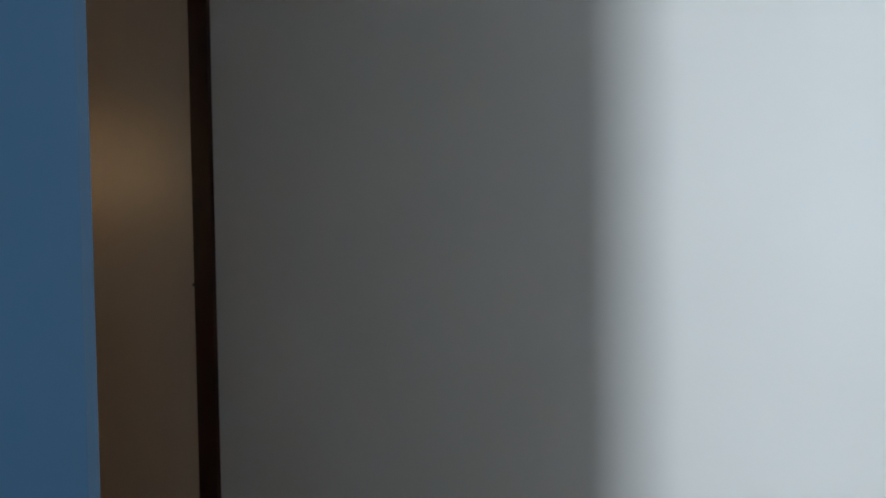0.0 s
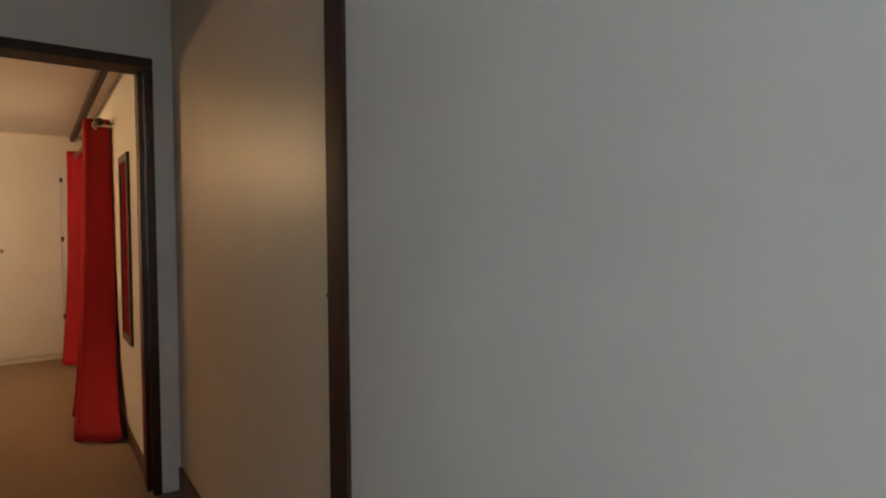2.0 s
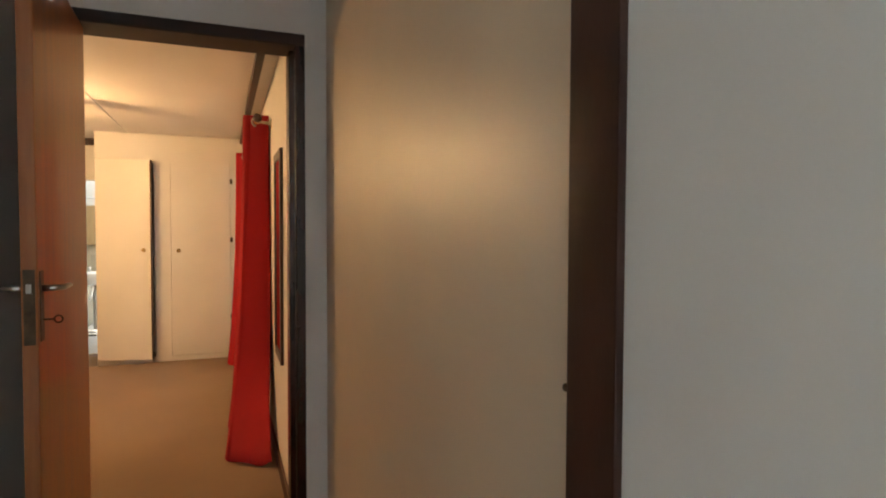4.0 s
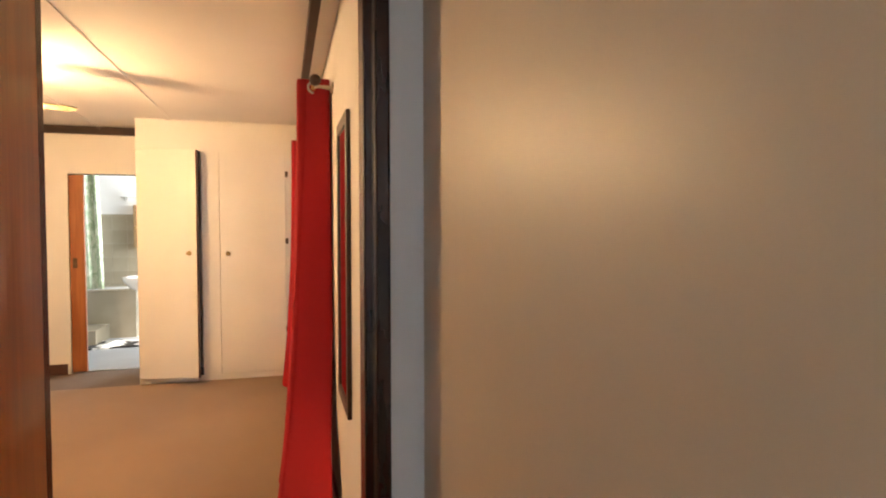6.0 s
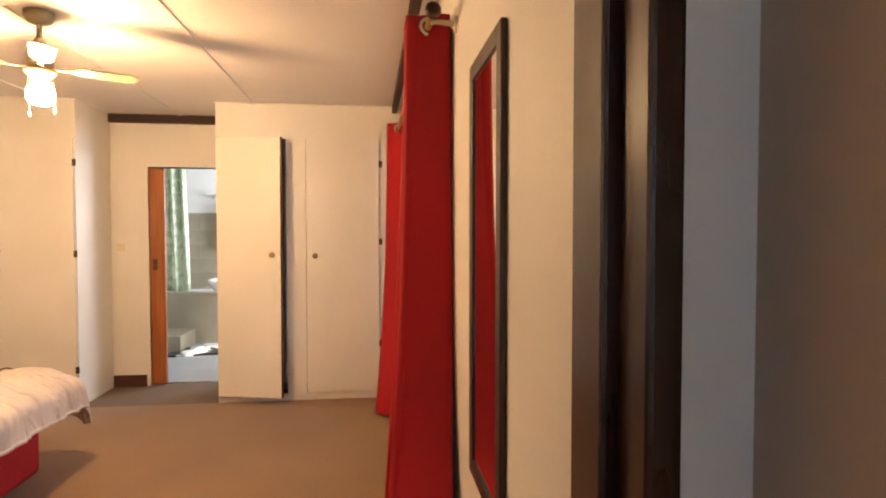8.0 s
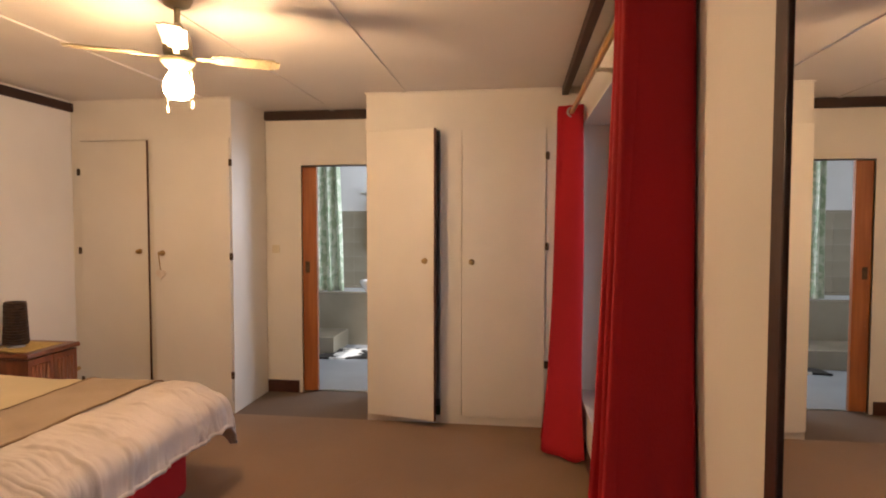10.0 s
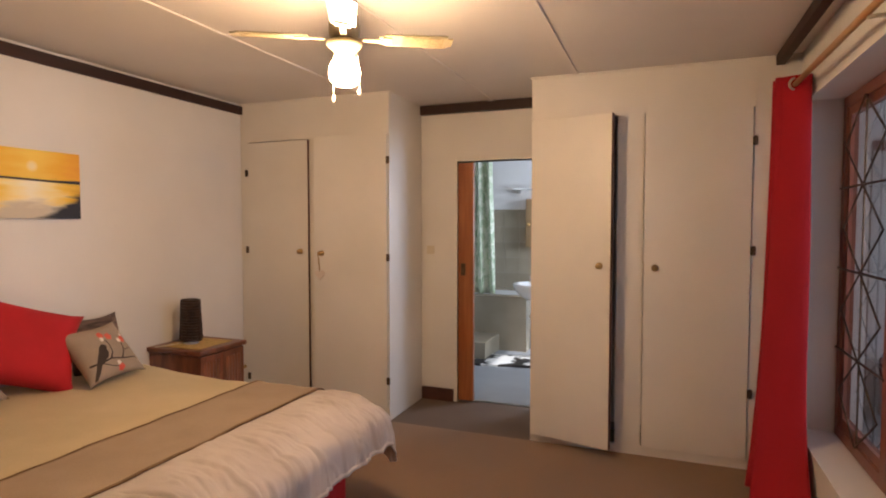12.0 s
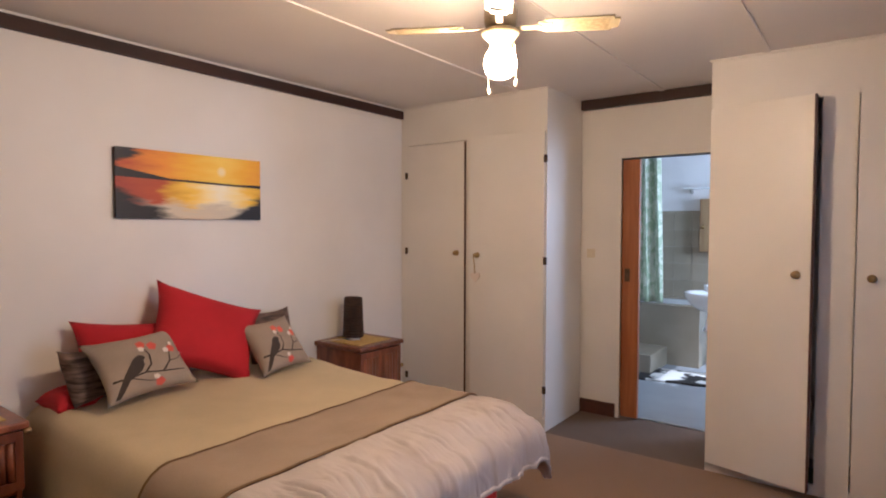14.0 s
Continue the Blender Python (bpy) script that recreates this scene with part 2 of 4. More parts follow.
def part(name, bm, material, parent, label="", smooth=False):
    """One mesh under a thing or a part; bm is laid out in the world."""
    ob = new(name, mesh_of(bm, name, material, smooth))
    ob.parent = parent
    m, up = Matrix(), parent
    while up is not None:
        m = (up.matrix_parent_inverse @ up.matrix_basis if up.parent else up.matrix_basis) @ m
        up = up.parent
    ob.matrix_parent_inverse = m.inverted()
    return tagged(ob, label)


def thick(ob, t, offset=0.0):
    md = ob.modifiers.new("thickness", "SOLIDIFY")
    md.thickness, md.offset = t, offset
    return ob


def soften(ob, w=0.004):
    md = ob.modifiers.new("edges", "BEVEL")
    md.width, md.segments, md.limit_method = w, 2, "ANGLE"
    return ob


# ---------------------------------------------------------------- plan
BED_X, WIN_X, HALL_X = -3.10, 0.89, 1.02
DOOR_Y, DOOR_IN = 3.50, 3.66
FRONT, RECESS, CEILING = 7.79, 8.42, 2.466
WL_X, WR_X = -1.745, -0.675
OPEN0, OPEN1, OPEN_Z = 0.034, 0.857, 2.258
HC = 2.85
B0, B1, BZ = -1.430, -0.69, 2.0

solo("floor", boxes((-3.4, 1.2, 3.5, 7.79, -0.1, 0.0), (-3.2, 1.2, -2.8, 3.5, -0.1, 0.0)), CARPET, "worn tan brown low-pile carpet on the floor", "floor", "structure")
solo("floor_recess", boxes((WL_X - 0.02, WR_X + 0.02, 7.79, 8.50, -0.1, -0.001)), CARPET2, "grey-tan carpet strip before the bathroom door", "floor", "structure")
solo("floor_bathroom", boxes((-3.1, 0.4, 8.50, 11.4, -0.1, 0.0)), BFLOOR, "pale grey vinyl bathroom floor", "floor", "structure")
solo("floor_sunroom", boxes((1.2, 3.9, 3.4, 9.8, -0.1, 0.0)), BFLOOR, "grey floor of the room beyond the window", "floor", "structure")
solo("ceiling", boxes((-3.4, 1.2, DOOR_IN, 8.55, CEILING, 2.6)), CEIL, "off-white painted board ceiling with joint strips", "ceiling", "structure")
solo("ceiling_hall", boxes((-3.4, 1.2, -2.8, DOOR_IN, HC, 3.0)), CEIL, "off-white painted hall ceiling", "ceiling", "structure")
solo("ceiling_bathroom", boxes((-3.1, 0.4, 8.55, 11.4, CEILING, 2.6)), CEIL, "white bathroom ceiling", "ceiling", "structure")
solo("ceiling_sunroom", boxes((1.2, 3.9, 3.4, 9.8, 2.62, 2.75)), CEIL, "white ceiling of the room beyond", "ceiling", "structure")
solo("wall_bed", boxes((BED_X - 0.15, BED_X, DOOR_IN, 8.5, 0, CEILING)), PAINT, "white painted plaster wall behind the bed", "wall", "structure")
WY0, WY1, WZ0, WZ1 = 5.44, 7.66, 0.32, 2.17
solo("wall_window", boxes(
    (WIN_X, 1.20, DOOR_IN, WY0, 0, CEILING), (WIN_X, 1.20, WY1, 8.5, 0, CEILING),
    (WIN_X, 1.20, WY0, WY1, 0, WZ0), (WIN_X, 1.20, WY0, WY1, WZ1, CEILING)), PAINT, "white painted plaster wall with a deep window", "wall", "structure")
solo("wall_door", boxes(
    (BED_X - 0.15, OPEN0 - 0.08, DOOR_Y, DOOR_IN, 0, HC), (0.92, 1.2, DOOR_Y, DOOR_IN, 0, HC),
    (OPEN0 - 0.08, 0.92, DOOR_Y, DOOR_IN, OPEN_Z + 0.052, HC)), PAINT, "white painted wall round the bedroom door", "wall", "structure")
solo("wall_hall_right", boxes((HALL_X, 1.2, -2.8, DOOR_Y, 0, HC)), PAINT, "white painted hall wall", "wall", "structure")
solo("wall_hall_panel", boxes((HALL_X - 0.004, HALL_X, 1.53, DOOR_Y, 0, HC - 0.001)), GLOSS, "cream gloss painted flush panel on the hall wall", "wall panel", "structure")
solo("wall_hall_left", boxes((-0.24, -0.12, 0.15, DOOR_Y, 0, HC)), PAINT, "white painted hall wall behind the open door", "wall", "structure")
soften(solo("wall_entry_nib", boxes((-3.0, 0.048, 0.01, 0.15, 0, HC)), BLUE, "blue painted wall end at the hall opening", "wall", "structure"), 0.006)
solo("wall_entry_back", boxes((-3.2, 1.2, -2.8, -2.65, 0, HC)), ENTRY, "unseen back wall of the entry room, pale blue to tint bounce light in the hall", "wall", "structure")
solo("wall_entry_left", boxes((-3.15, -3.0, -2.65, -0.53, 0, HC), (-3.15, -3.0, -0.25, 0.15, 0, HC), (-3.15, -3.0, -0.53, -0.25, 0, 0.85), (-3.15, -3.0, -0.53, -0.25, 2.15, HC)), ENTRY, "unseen entry wall with a window opening, pale blue to tint bounce light in the hall", "wall", "structure")
solo("wall_recess", boxes((WL_X - 0.02, B0, RECESS, RECESS + 0.12, 0, CEILING), (B1, WR_X + 0.02, RECESS, RECESS + 0.12, 0, CEILING), (B0, B1, RECESS, RECESS + 0.12, BZ, CEILING)), PAINT, "white painted wall with the bathroom doorway", "wall", "structure")
solo("wall_bath_front", boxes((-3.1, WL_X - 0.02, 8.50, 8.56, 0, CEILING), (WR_X + 0.02, 0.4, 8.50, 8.56, 0, CEILING)), PAINT, "white bathroom wall", "wall", "structure")
solo("wall_bath_back", boxes((-3.1, 0.4, 11.3, 11.4, 0, CEILING)), PAINT, "white painted wall above the bathroom tiles", "wall", "structure")
solo("wall_bath_left", boxes((-3.1, -3.0, 8.56, 11.3, 0, CEILING)), PAINT, "white bathroom side wall", "wall", "structure")
solo("wall_bath_right", boxes((0.3, 0.4, 8.56, 9.5, 0, CEILING), (0.3, 0.4, 10.5, 11.3, 0, CEILING), (0.3, 0.4, 9.5, 10.5, 0, 1.2), (0.3, 0.4, 9.5, 10.5, 2.1, CEILING)), PAINT, "white bathroom wall with a window opening", "wall", "structure")
solo("wall_sunroom_end", boxes((1.2, 1.85, 9.5, 9.6, 0, 2.62), (2.75, 3.9, 9.5, 9.6, 0, 2.62), (1.85, 2.75, 9.5, 9.6, 0, 1.05), (1.85, 2.75, 9.5, 9.6, 2.05, 2.62)), PAINT, "white end wall of the room beyond with a window", "wall", "structure")
solo("wall_sunroom_outer", boxes((3.8, 3.9, 3.5, 5.4, 0, 2.62), (3.8, 3.9, 7.6, 9.5, 0, 2.62), (3.8, 3.9, 5.4, 7.6, 0, 0.9), (3.8, 3.9, 5.4, 7.6, 2.1, 2.62)), PAINT, "unseen white outer wall of the room beyond, open for the fill lamp", "wall", "structure")
solo("wall_sunroom_near", boxes((1.2, 3.9, 3.4, 3.5, 0, 2.62)), PAINT, "white wall of the room beyond", "wall", "structure")
solo("ground", boxes((-400, 400, -400, 400, -0.4, -0.3)), mat("dry_grass", (0.07, 0.09, 0.03), (0.12, 0.12, 0.05), 0.5, 0.9, 0.3, 20), "grass ground round the house", "ground", "structure")

# trims
solo("trim_hall_strip", boxes((HALL_X - 0.012, HALL_X, 1.427, 1.53, 0, HC - 0.002), bevel=0.003), DARK, "dark stained wooden cover strip on the hall wall", "trim", "structure")
for z in (1.24, 2.16):
    bm = bmesh.new()
    lathe(bm, (HALL_X - 0.004, 1.541, z), [(0.001, 0), (0.006, 0.001), (0.005, 0.004), (0.001, 0.006)], 10, "-x")
    solo("nail_head", bm, BRONZE, "small dark nail head beside the wooden strip", "nail")
solo("baseboard_hall", boxes((HALL_X - 0.018, HALL_X - 0.004, 1.53, 3.486, 0, 0.13), bevel=0.003), SKIRT, "dark brown wooden skirting in the hall", "skirting", "structure")
solo("baseboard_recess", boxes((WL_X + 0.0, B0 - 0.03, RECESS - 0.018, RECESS, 0, 0.105), bevel=0.004), SKIRT, "dark brown wooden skirting beside the bathroom door", "skirting", "structure")
solo("baseboard_window", boxes((WIN_X - 0.016, WIN_X, 3.69, FRONT, 0, 0.085), bevel=0.003), SKIRT, "dark brown wooden skirting under the window", "skirting", "structure")
solo("cornice_bed", boxes((BED_X, BED_X + 0.026, DOOR_IN, FRONT, CEILING - 0.088, CEILING - 0.02), bevel=0.006), DARKH, "dark stained wooden cornice above the bed", "cornice", "structure")
solo("cornice_recess", boxes((WL_X, WR_X, RECESS - 0.05, RECESS, CEILING - 0.075, CEILING), bevel=0.006), DARKH, "dark stained wooden cornice above the bathroom door", "cornice", "structure")
solo("cornice_window", boxes((WIN_X - 0.135, WIN_X - 0.09, DOOR_IN, 7.78, CEILING - 0.06, CEILING), bevel=0.006), DARKH, "dark stained wooden batten along the ceiling before the curtains", "cornice", "structure")
for x, y1 in ((-1.98, FRONT), (-1.13, RECESS), (-0.39, FRONT)):
    solo("trim_ceiling_strip", boxes((x - 0.018, x + 0.018, DOOR_IN, y1, CEILING - 0.008, CEILING), bevel=0.002), CEIL, "painted cover strip over a ceiling joint", "ceiling strip", "structure")
for x0, x1, y in ((BED_X, WL_X + 0.012, FRONT), (WR_X - 0.012, WIN_X, FRONT)):
    solo("trim_ceiling_bead", boxes((x0, x1, y - 0.012, y, CEILING - 0.014, CEILING - 0.001), bevel=0.002), CUPB, "thin painted bead where the cupboard meets the ceiling", "trim", "structure")

# ---------------------------------------------------------------- bedroom door
fr = thing("door_1_frame", (0.445, 3.58, 0), "dark stained wooden door frame with a worn rebate", "door frame", kind="structure")
for rows in (((OPEN1, 0.92, 3.565, 3.676, 0, OPEN_Z), (OPEN1 + 0.02, 0.92, 3.484, 3.565, 0, OPEN_Z)), ((OPEN0 - 0.08, OPEN0, 3.565, 3.676, 0, OPEN_Z), (OPEN0 - 0.08, OPEN0 - 0.02, 3.484, 3.565, 0, OPEN_Z))):
    soften(part("jamb", boxes(rows[0]), JAMB, fr), 0.007)
    soften(part("rebate", boxes(rows[1]), JAMB, fr), 0.007)
soften(part("head", boxes((OPEN0 - 0.08, 0.92, DOOR_Y - 0.016, DOOR_IN + 0.016, OPEN_Z, OPEN_Z + 0.052)), DARKH, fr), 0.006)

leaf = thing("door_1", (0.06, 3.10, 0), "orange-brown varnished flush door standing open into the hall", "door", kind="structure")
SWING = pose(0.062, 3.555, 0, 0, 0, 2.5)


def on_leaf(bm):
    """Turns what is laid out along the leaf, hinge at the origin and free edge at y = -0.80, into its place."""
    bmesh.ops.transform(bm, matrix=SWING, verts=bm.verts)
    return bm


soften(part("leaf", on_leaf(boxes((-0.04, 0.0, -0.80, 0.0, 0.012, OPEN_Z - 0.004))), DOORW, leaf), 0.003)
part("lock_plate", on_leaf(boxes((0.0, 0.003, -0.782, -0.742, 1.135, 1.335), bevel=0.001)), BRONZE, leaf, "tarnished dark lock plate")
part("lock_case", on_leaf(boxes((-0.034, -0.006, -0.8025, -0.7995, 1.13, 1.34), bevel=0.001)), BRONZE, leaf, "dark brass lock faceplate")
part("latch", on_leaf(boxes((-0.026, -0.014, -0.812, -0.802, 1.275, 1.30), bevel=0.002)), STEEL, leaf, "steel latch bolt")
for s, x in ((1, 0.0), (-1, -0.04)):
    bm = tube(bmesh.new(), [(x, -0.76, 1.285), (x + 0.036 * s, -0.76, 1.285), (x + 0.049 * s, -0.748, 1.285), (x + 0.051 * s, -0.65, 1.283)], [0.009, 0.009, 0.009, 0.007])
    part("lever_handle", on_leaf(bm), STEEL, leaf, "chromed lever handle", True)
bm = tube(bmesh.new(), [(0.002, -0.76, 1.195), (0.03, -0.76, 1.195)], 0.003, 8)
ring(bm, (0.04, -0.76, 1.195), 0.010, 0.0025, (0, 1, 0))
part("key", on_leaf(bm), BRONZE, leaf, "old key in the lock", True)

# sliding bathroom door, half in its pocket
sl = thing("door_2", (-1.37, 8.46, 0), "orange varnished wooden sliding door half in its pocket", "sliding door", kind="structure")
soften(part("panel", boxes((-1.46, -1.298, 8.44, 8.478, 0.012, BZ - 0.01)), DOORW, sl), 0.003)
part("pull", boxes((-1.405, -1.365, 8.4385, 8.4405, 1.06, 1.16), bevel=0.0006), BRONZE, sl, "dark recessed pull")
solo("trim_bath_door", boxes((B0 - 0.03, B0, RECESS - 0.006, RECESS + 0.12, 0, BZ), (B0 - 0.03, B1, RECESS - 0.006, RECESS + 0.12, BZ, BZ + 0.025)), PAINT, "thin white painted lining of the bathroom doorway", "trim", "structure")
solo("trim_threshold", boxes((B0, B1, 8.485, 8.515, 0.0, 0.006), bevel=0.002), STEEL, "thin metal threshold strip at the bathroom", "threshold", "structure")
sw = thing("light_switch", (-1.667, RECESS - 0.005, 1.27), "small ivory plastic light switch on the wall", "light switch")
part("plate", boxes((-1.70, -1.634, RECESS - 0.008, RECESS, 1.235, 1.305), bevel=0.002), PLAST, sw)
part("rocker", boxes((-1.675, -1.659, RECESS - 0.013, RECESS - 0.008, 1.255, 1.285), bevel=0.001), PLAST, sw)

# ---------------------------------------------------------------- built-in wardrobes


def knob(parent, x, y, z, turn=0.0):
    bm = bmesh.new()
    lathe(bm, (0, 0, 0), [(0.021, 0.0), (0.022, 0.003), (0.015, 0.006), (0.009, 0.010), (0.008, 0.016), (0.014, 0.021), (0.018, 0.028), (0.016, 0.035), (0.008, 0.039), (0.001, 0.040)], 20, "-y")
    bmesh.ops.transform(bm, matrix=pose(x, y, z, 0, 0, turn), verts=bm.verts)
    return part("knob", bm, BRASS, parent, "aged brass knob", True)


def hinge(parent, x, y, z):
    bm = boxes((x - 0.014, x + 0.014, y - 0.006, y, z - 0.026, z + 0.026), bevel=0.002)
    tube(bm, [(x, y - 0.007, z - 0.028), (x, y - 0.007, z + 0.028)], 0.006, 8)
    part("hinge", bm, BRONZE, parent, "dark bronze hinge")


def wardrobe(label, x0, x1, doors, back):
    """doors: left and right edge, bottom, top, side of the hinge, angle, hinge heights, knob height."""
    ob = thing("built_in_wardrobe", ((x0 + x1) / 2, FRONT + 0.3, 0), label, "wardrobe")
    rows = [(x0, x1, FRONT, FRONT + 0.02, doors[0][3], CEILING), (x0, x1, FRONT, FRONT + 0.02, 0, doors[0][2])]
    xs = [x0] + [v for d in doors for v in d[:2]] + [x1]
    rows += [(a, b, FRONT, FRONT + 0.02, doors[0][2], doors[0][3]) for a, b in zip(xs[::2], xs[1::2])]
    part("face_frame", boxes(*rows), CUPB, ob)
    for xa in ([x0, x0 + 0.02], [x1 - 0.02, x1]):
        part("side_panel", boxes((*xa, FRONT + 0.02, back, 0, CEILING)), CUPB, ob)
    part("back_panel", boxes((x0 + 0.02, x1 - 0.02, back - 0.02, back - 0.002, 0, CEILING)), CUPB, ob)
    for a, b, z0, z1, side, angle, heights, kz, kind_edge in doors:
        t = 0.03 if angle > 5 else 0.018
        hx = a if side < 0 else b
        m = pose(hx, FRONT - 0.001, 0, 0, 0, -angle if side < 0 else angle) @ pose(-hx, -FRONT + 0.001, 0)
        door = part("door", box(bmesh.new(), a + 0.006, b - 0.006, FRONT - t, FRONT + (0.006 if angle < 5 else -0.001), z0 + 0.005, z1 - 0.008, 0.003, m), CUPB, ob)
        e0, e1 = (b - 0.0059, b - 0.0015) if side < 0 else (a + 0.0015, a + 0.0059)
        if kind_edge:
            part("edge_strip", box(bmesh.new(), e0, e1, FRONT - t - kind_edge, FRONT - 0.001, z0 + 0.005, z1 - 0.008, 0.0, m), EDGE, door, "dark brown bare door edge")
        kx = b - 0.075 if side < 0 else a + 0.075
        k = m @ Vector((kx, FRONT - t, kz))
        knob(door, k.x, k.y, k.z, -angle if side < 0 else angle)
        for z in heights:
            hinge(ob, hx + (0.006 if side > 0 else -0.006), FRONT - 0.001 - (t if angle < 5 else 0), z)
    return ob


wardrobe("cream painted built-in wardrobe with one door ajar", WR_X, WIN_X - 0.002, [(-0.667, -0.118, 0.056, 2.18, -1, 13, (), 1.225, 0.004), (0.04, 0.652, 0.056, 2.187, 1, 0, (1.98, 1.33, 0.47), 1.212, 0)], 8.40)
wardrobe("cream painted built-in wardrobe beside the nightstand", BED_X + 0.002, WL_X, [(-3.02, -2.437, 0.09, 2.15, -1, 0, (1.90, 1.276, 0.23), 1.272, 0.0005), (-2.373, -1.752, 0.09, 2.165, 1, 3.6, (1.96, 1.237, 0.31), 1.262, 0)], 8.40)
orn = thing("heart_ornament", (-2.305, FRONT - 0.095, 1.26), "small whitewashed wooden heart hung from a knob", "ornament")
part("string", tube(bmesh.new(), [(-2.31, FRONT - 0.090, 1.275), (-2.30, FRONT - 0.084, 1.15), (-2.298, FRONT - 0.080, 1.13)], 0.004, 6), BRASS, orn)
bm = bmesh.new()
out = [(0.042 * math.sin(t) ** 3, 0.0026 * (13 * math.cos(t) - 5 * math.cos(2 * t) - 2 * math.cos(3 * t) - math.cos(4 * t))) for t in (2 * math.pi * k / 28 for k in range(28))]
f = bm.faces.new([bm.verts.new((-2.298 + x, FRONT - 0.083, 1.10 + z)) for x, z in out])
ext = bmesh.ops.extrude_face_region(bm, geom=[f])["geom"]
bmesh.ops.translate(bm, vec=(0, 0.010, 0), verts=[g for g in ext if isinstance(g, bmesh.types.BMVert)])
part("heart", bm, PALE, orn)

# ---------------------------------------------------------------- window, curtains, mirror
win = thing("window_1", (1.08, 6.38, WZ0), "red-brown wooden casement window with burglar bars", "window", kind="structure")
X0, X1 = 1.065, 1.125
for nm, row in (("frame_side", (X0, X1, WY0, WY0 + 0.06, WZ0, WZ1)), ("frame_side", (X0, X1, WY1 - 0.06, WY1, WZ0, WZ1)), ("frame_head", (X0, X1, WY0 + 0.06, WY1 - 0.06, WZ1 - 0.06, WZ1)), ("frame_bottom", (X0, X1, WY0 + 0.06, WY1 - 0.06, WZ0, WZ0 + 0.07))):
    soften(part(nm, boxes(row), WINW, win), 0.004)
MUL = (6.18, 6.86)
for y in MUL:
    soften(part("mullion", boxes((X0 - 0.012, X1, y - 0.045, y + 0.045, WZ0 + 0.07, WZ1 - 0.06)), WINW, win), 0.004)
ys = [WY0 + 0.06, MUL[0] - 0.045, MUL[0] + 0.045, MUL[1] - 0.045, MUL[1] + 0.045, WY1 - 0.06]
for a, b in zip(ys[::2], ys[1::2]):
    za, zb = WZ0 + 0.07, WZ1 - 0.06
    sash = part("casement", boxes((X0 + 0.012, X0 + 0.05, a, a + 0.04, za, zb), (X0 + 0.012, X0 + 0.05, b - 0.04, b, za, zb), (X0 + 0.012, X0 + 0.05, a + 0.04, b - 0.04, zb - 0.045, zb), (X0 + 0.012, X0 + 0.05, a + 0.04, b - 0.04, za, za + 0.05)), WINW, win)
    pane = part("pane", boxes((X0 + 0.029, X0 + 0.033, a + 0.04, b - 0.04, za + 0.05, zb - 0.045)), GLASS, sash)
    pane.visible_shadow = False
    if a < MUL[1]:
        continue
    bm = bmesh.new()
    xb = X0 - 0.012
    n = 4
    for k in range(n + 1):
        z = za + (zb - za) * k / n
        if 0 < k < n:
            tube(bm, [(xb, a - 0.02, z), (xb, b + 0.02, z)], 0.006, 6)
    mid = (a + b) / 2
    tube(bm, [(xb + 0.008, mid, za), (xb + 0.008, mid, zb)], 0.005, 6)
    for k in range(n):
        z0, z1 = za + (zb - za) * k / n, za + (zb - za) * (k + 1) / n
        zm = (z0 + z1) / 2
        for p, q in (((a + 0.05, zm), (mid, z0)), ((a + 0.05, zm), (mid, z1)), ((b - 0.05, zm), (mid, z0)), ((b - 0.05, zm), (mid, z1))):
            tube(bm, [(xb, p[0], p[1]), (xb, q[0], q[1])], 0.005, 6)
    part("burglar_bars", bm, BRONZE, win, "dark painted steel burglar bars in a diamond pattern")
part("window_sill", boxes((WIN_X - 0.012, X0, WY0, WY1, WZ0, WZ0 + 0.012), bevel=0.004), PAINT, win, "white painted plaster sill")

RX, RZ = 0.795, 2.225
rod = thing("curtain_rod", (RX, 6.2, RZ), "varnished pine curtain rod with dark ball ends", "curtain rod")
part("rod", tube(bmesh.new(), [(RX, 4.965, RZ - 0.032), (RX, 7.62, RZ)], 0.014, 14), ROD, rod, "", True)
for y, s in ((4.965, -1), (7.62, 1)):
    bm = bmesh.new()
    lathe(bm, (RX, y, RZ - (0.032 if s < 0 else 0)), [(0.014, -0.004), (0.016, 0.004), (0.012, 0.012), (0.022, 0.02), (0.029, 0.034), (0.029, 0.046), (0.02, 0.058), (0.006, 0.064)], 20, "y" if s > 0 else "-y")
    part("finial", bm, DARK, rod, "dark turned wooden ball end", True)
for y, low in ((5.0, 0.03), (6.3, 0.016), (7.55, 0.0)):
    bm = tube(bmesh.new(), [(WIN_X - 0.01, y, RZ - 0.02 - low), (RX + 0.03, y, RZ - 0.015 - low), (RX + 0.014, y, RZ - 0.016 - low), (RX, y, RZ - 0.017 - low)], [0.012, 0.008, 0.008, 0.01], 10)
    lathe(bm, (WIN_X, y, RZ - 0.02 - low), [(0.03, 0.0), (0.03, 0.006), (0.014, 0.012)], 18, "-x")
    part("bracket", bm, PLAST, rod, "cream plaster-white bracket", True)


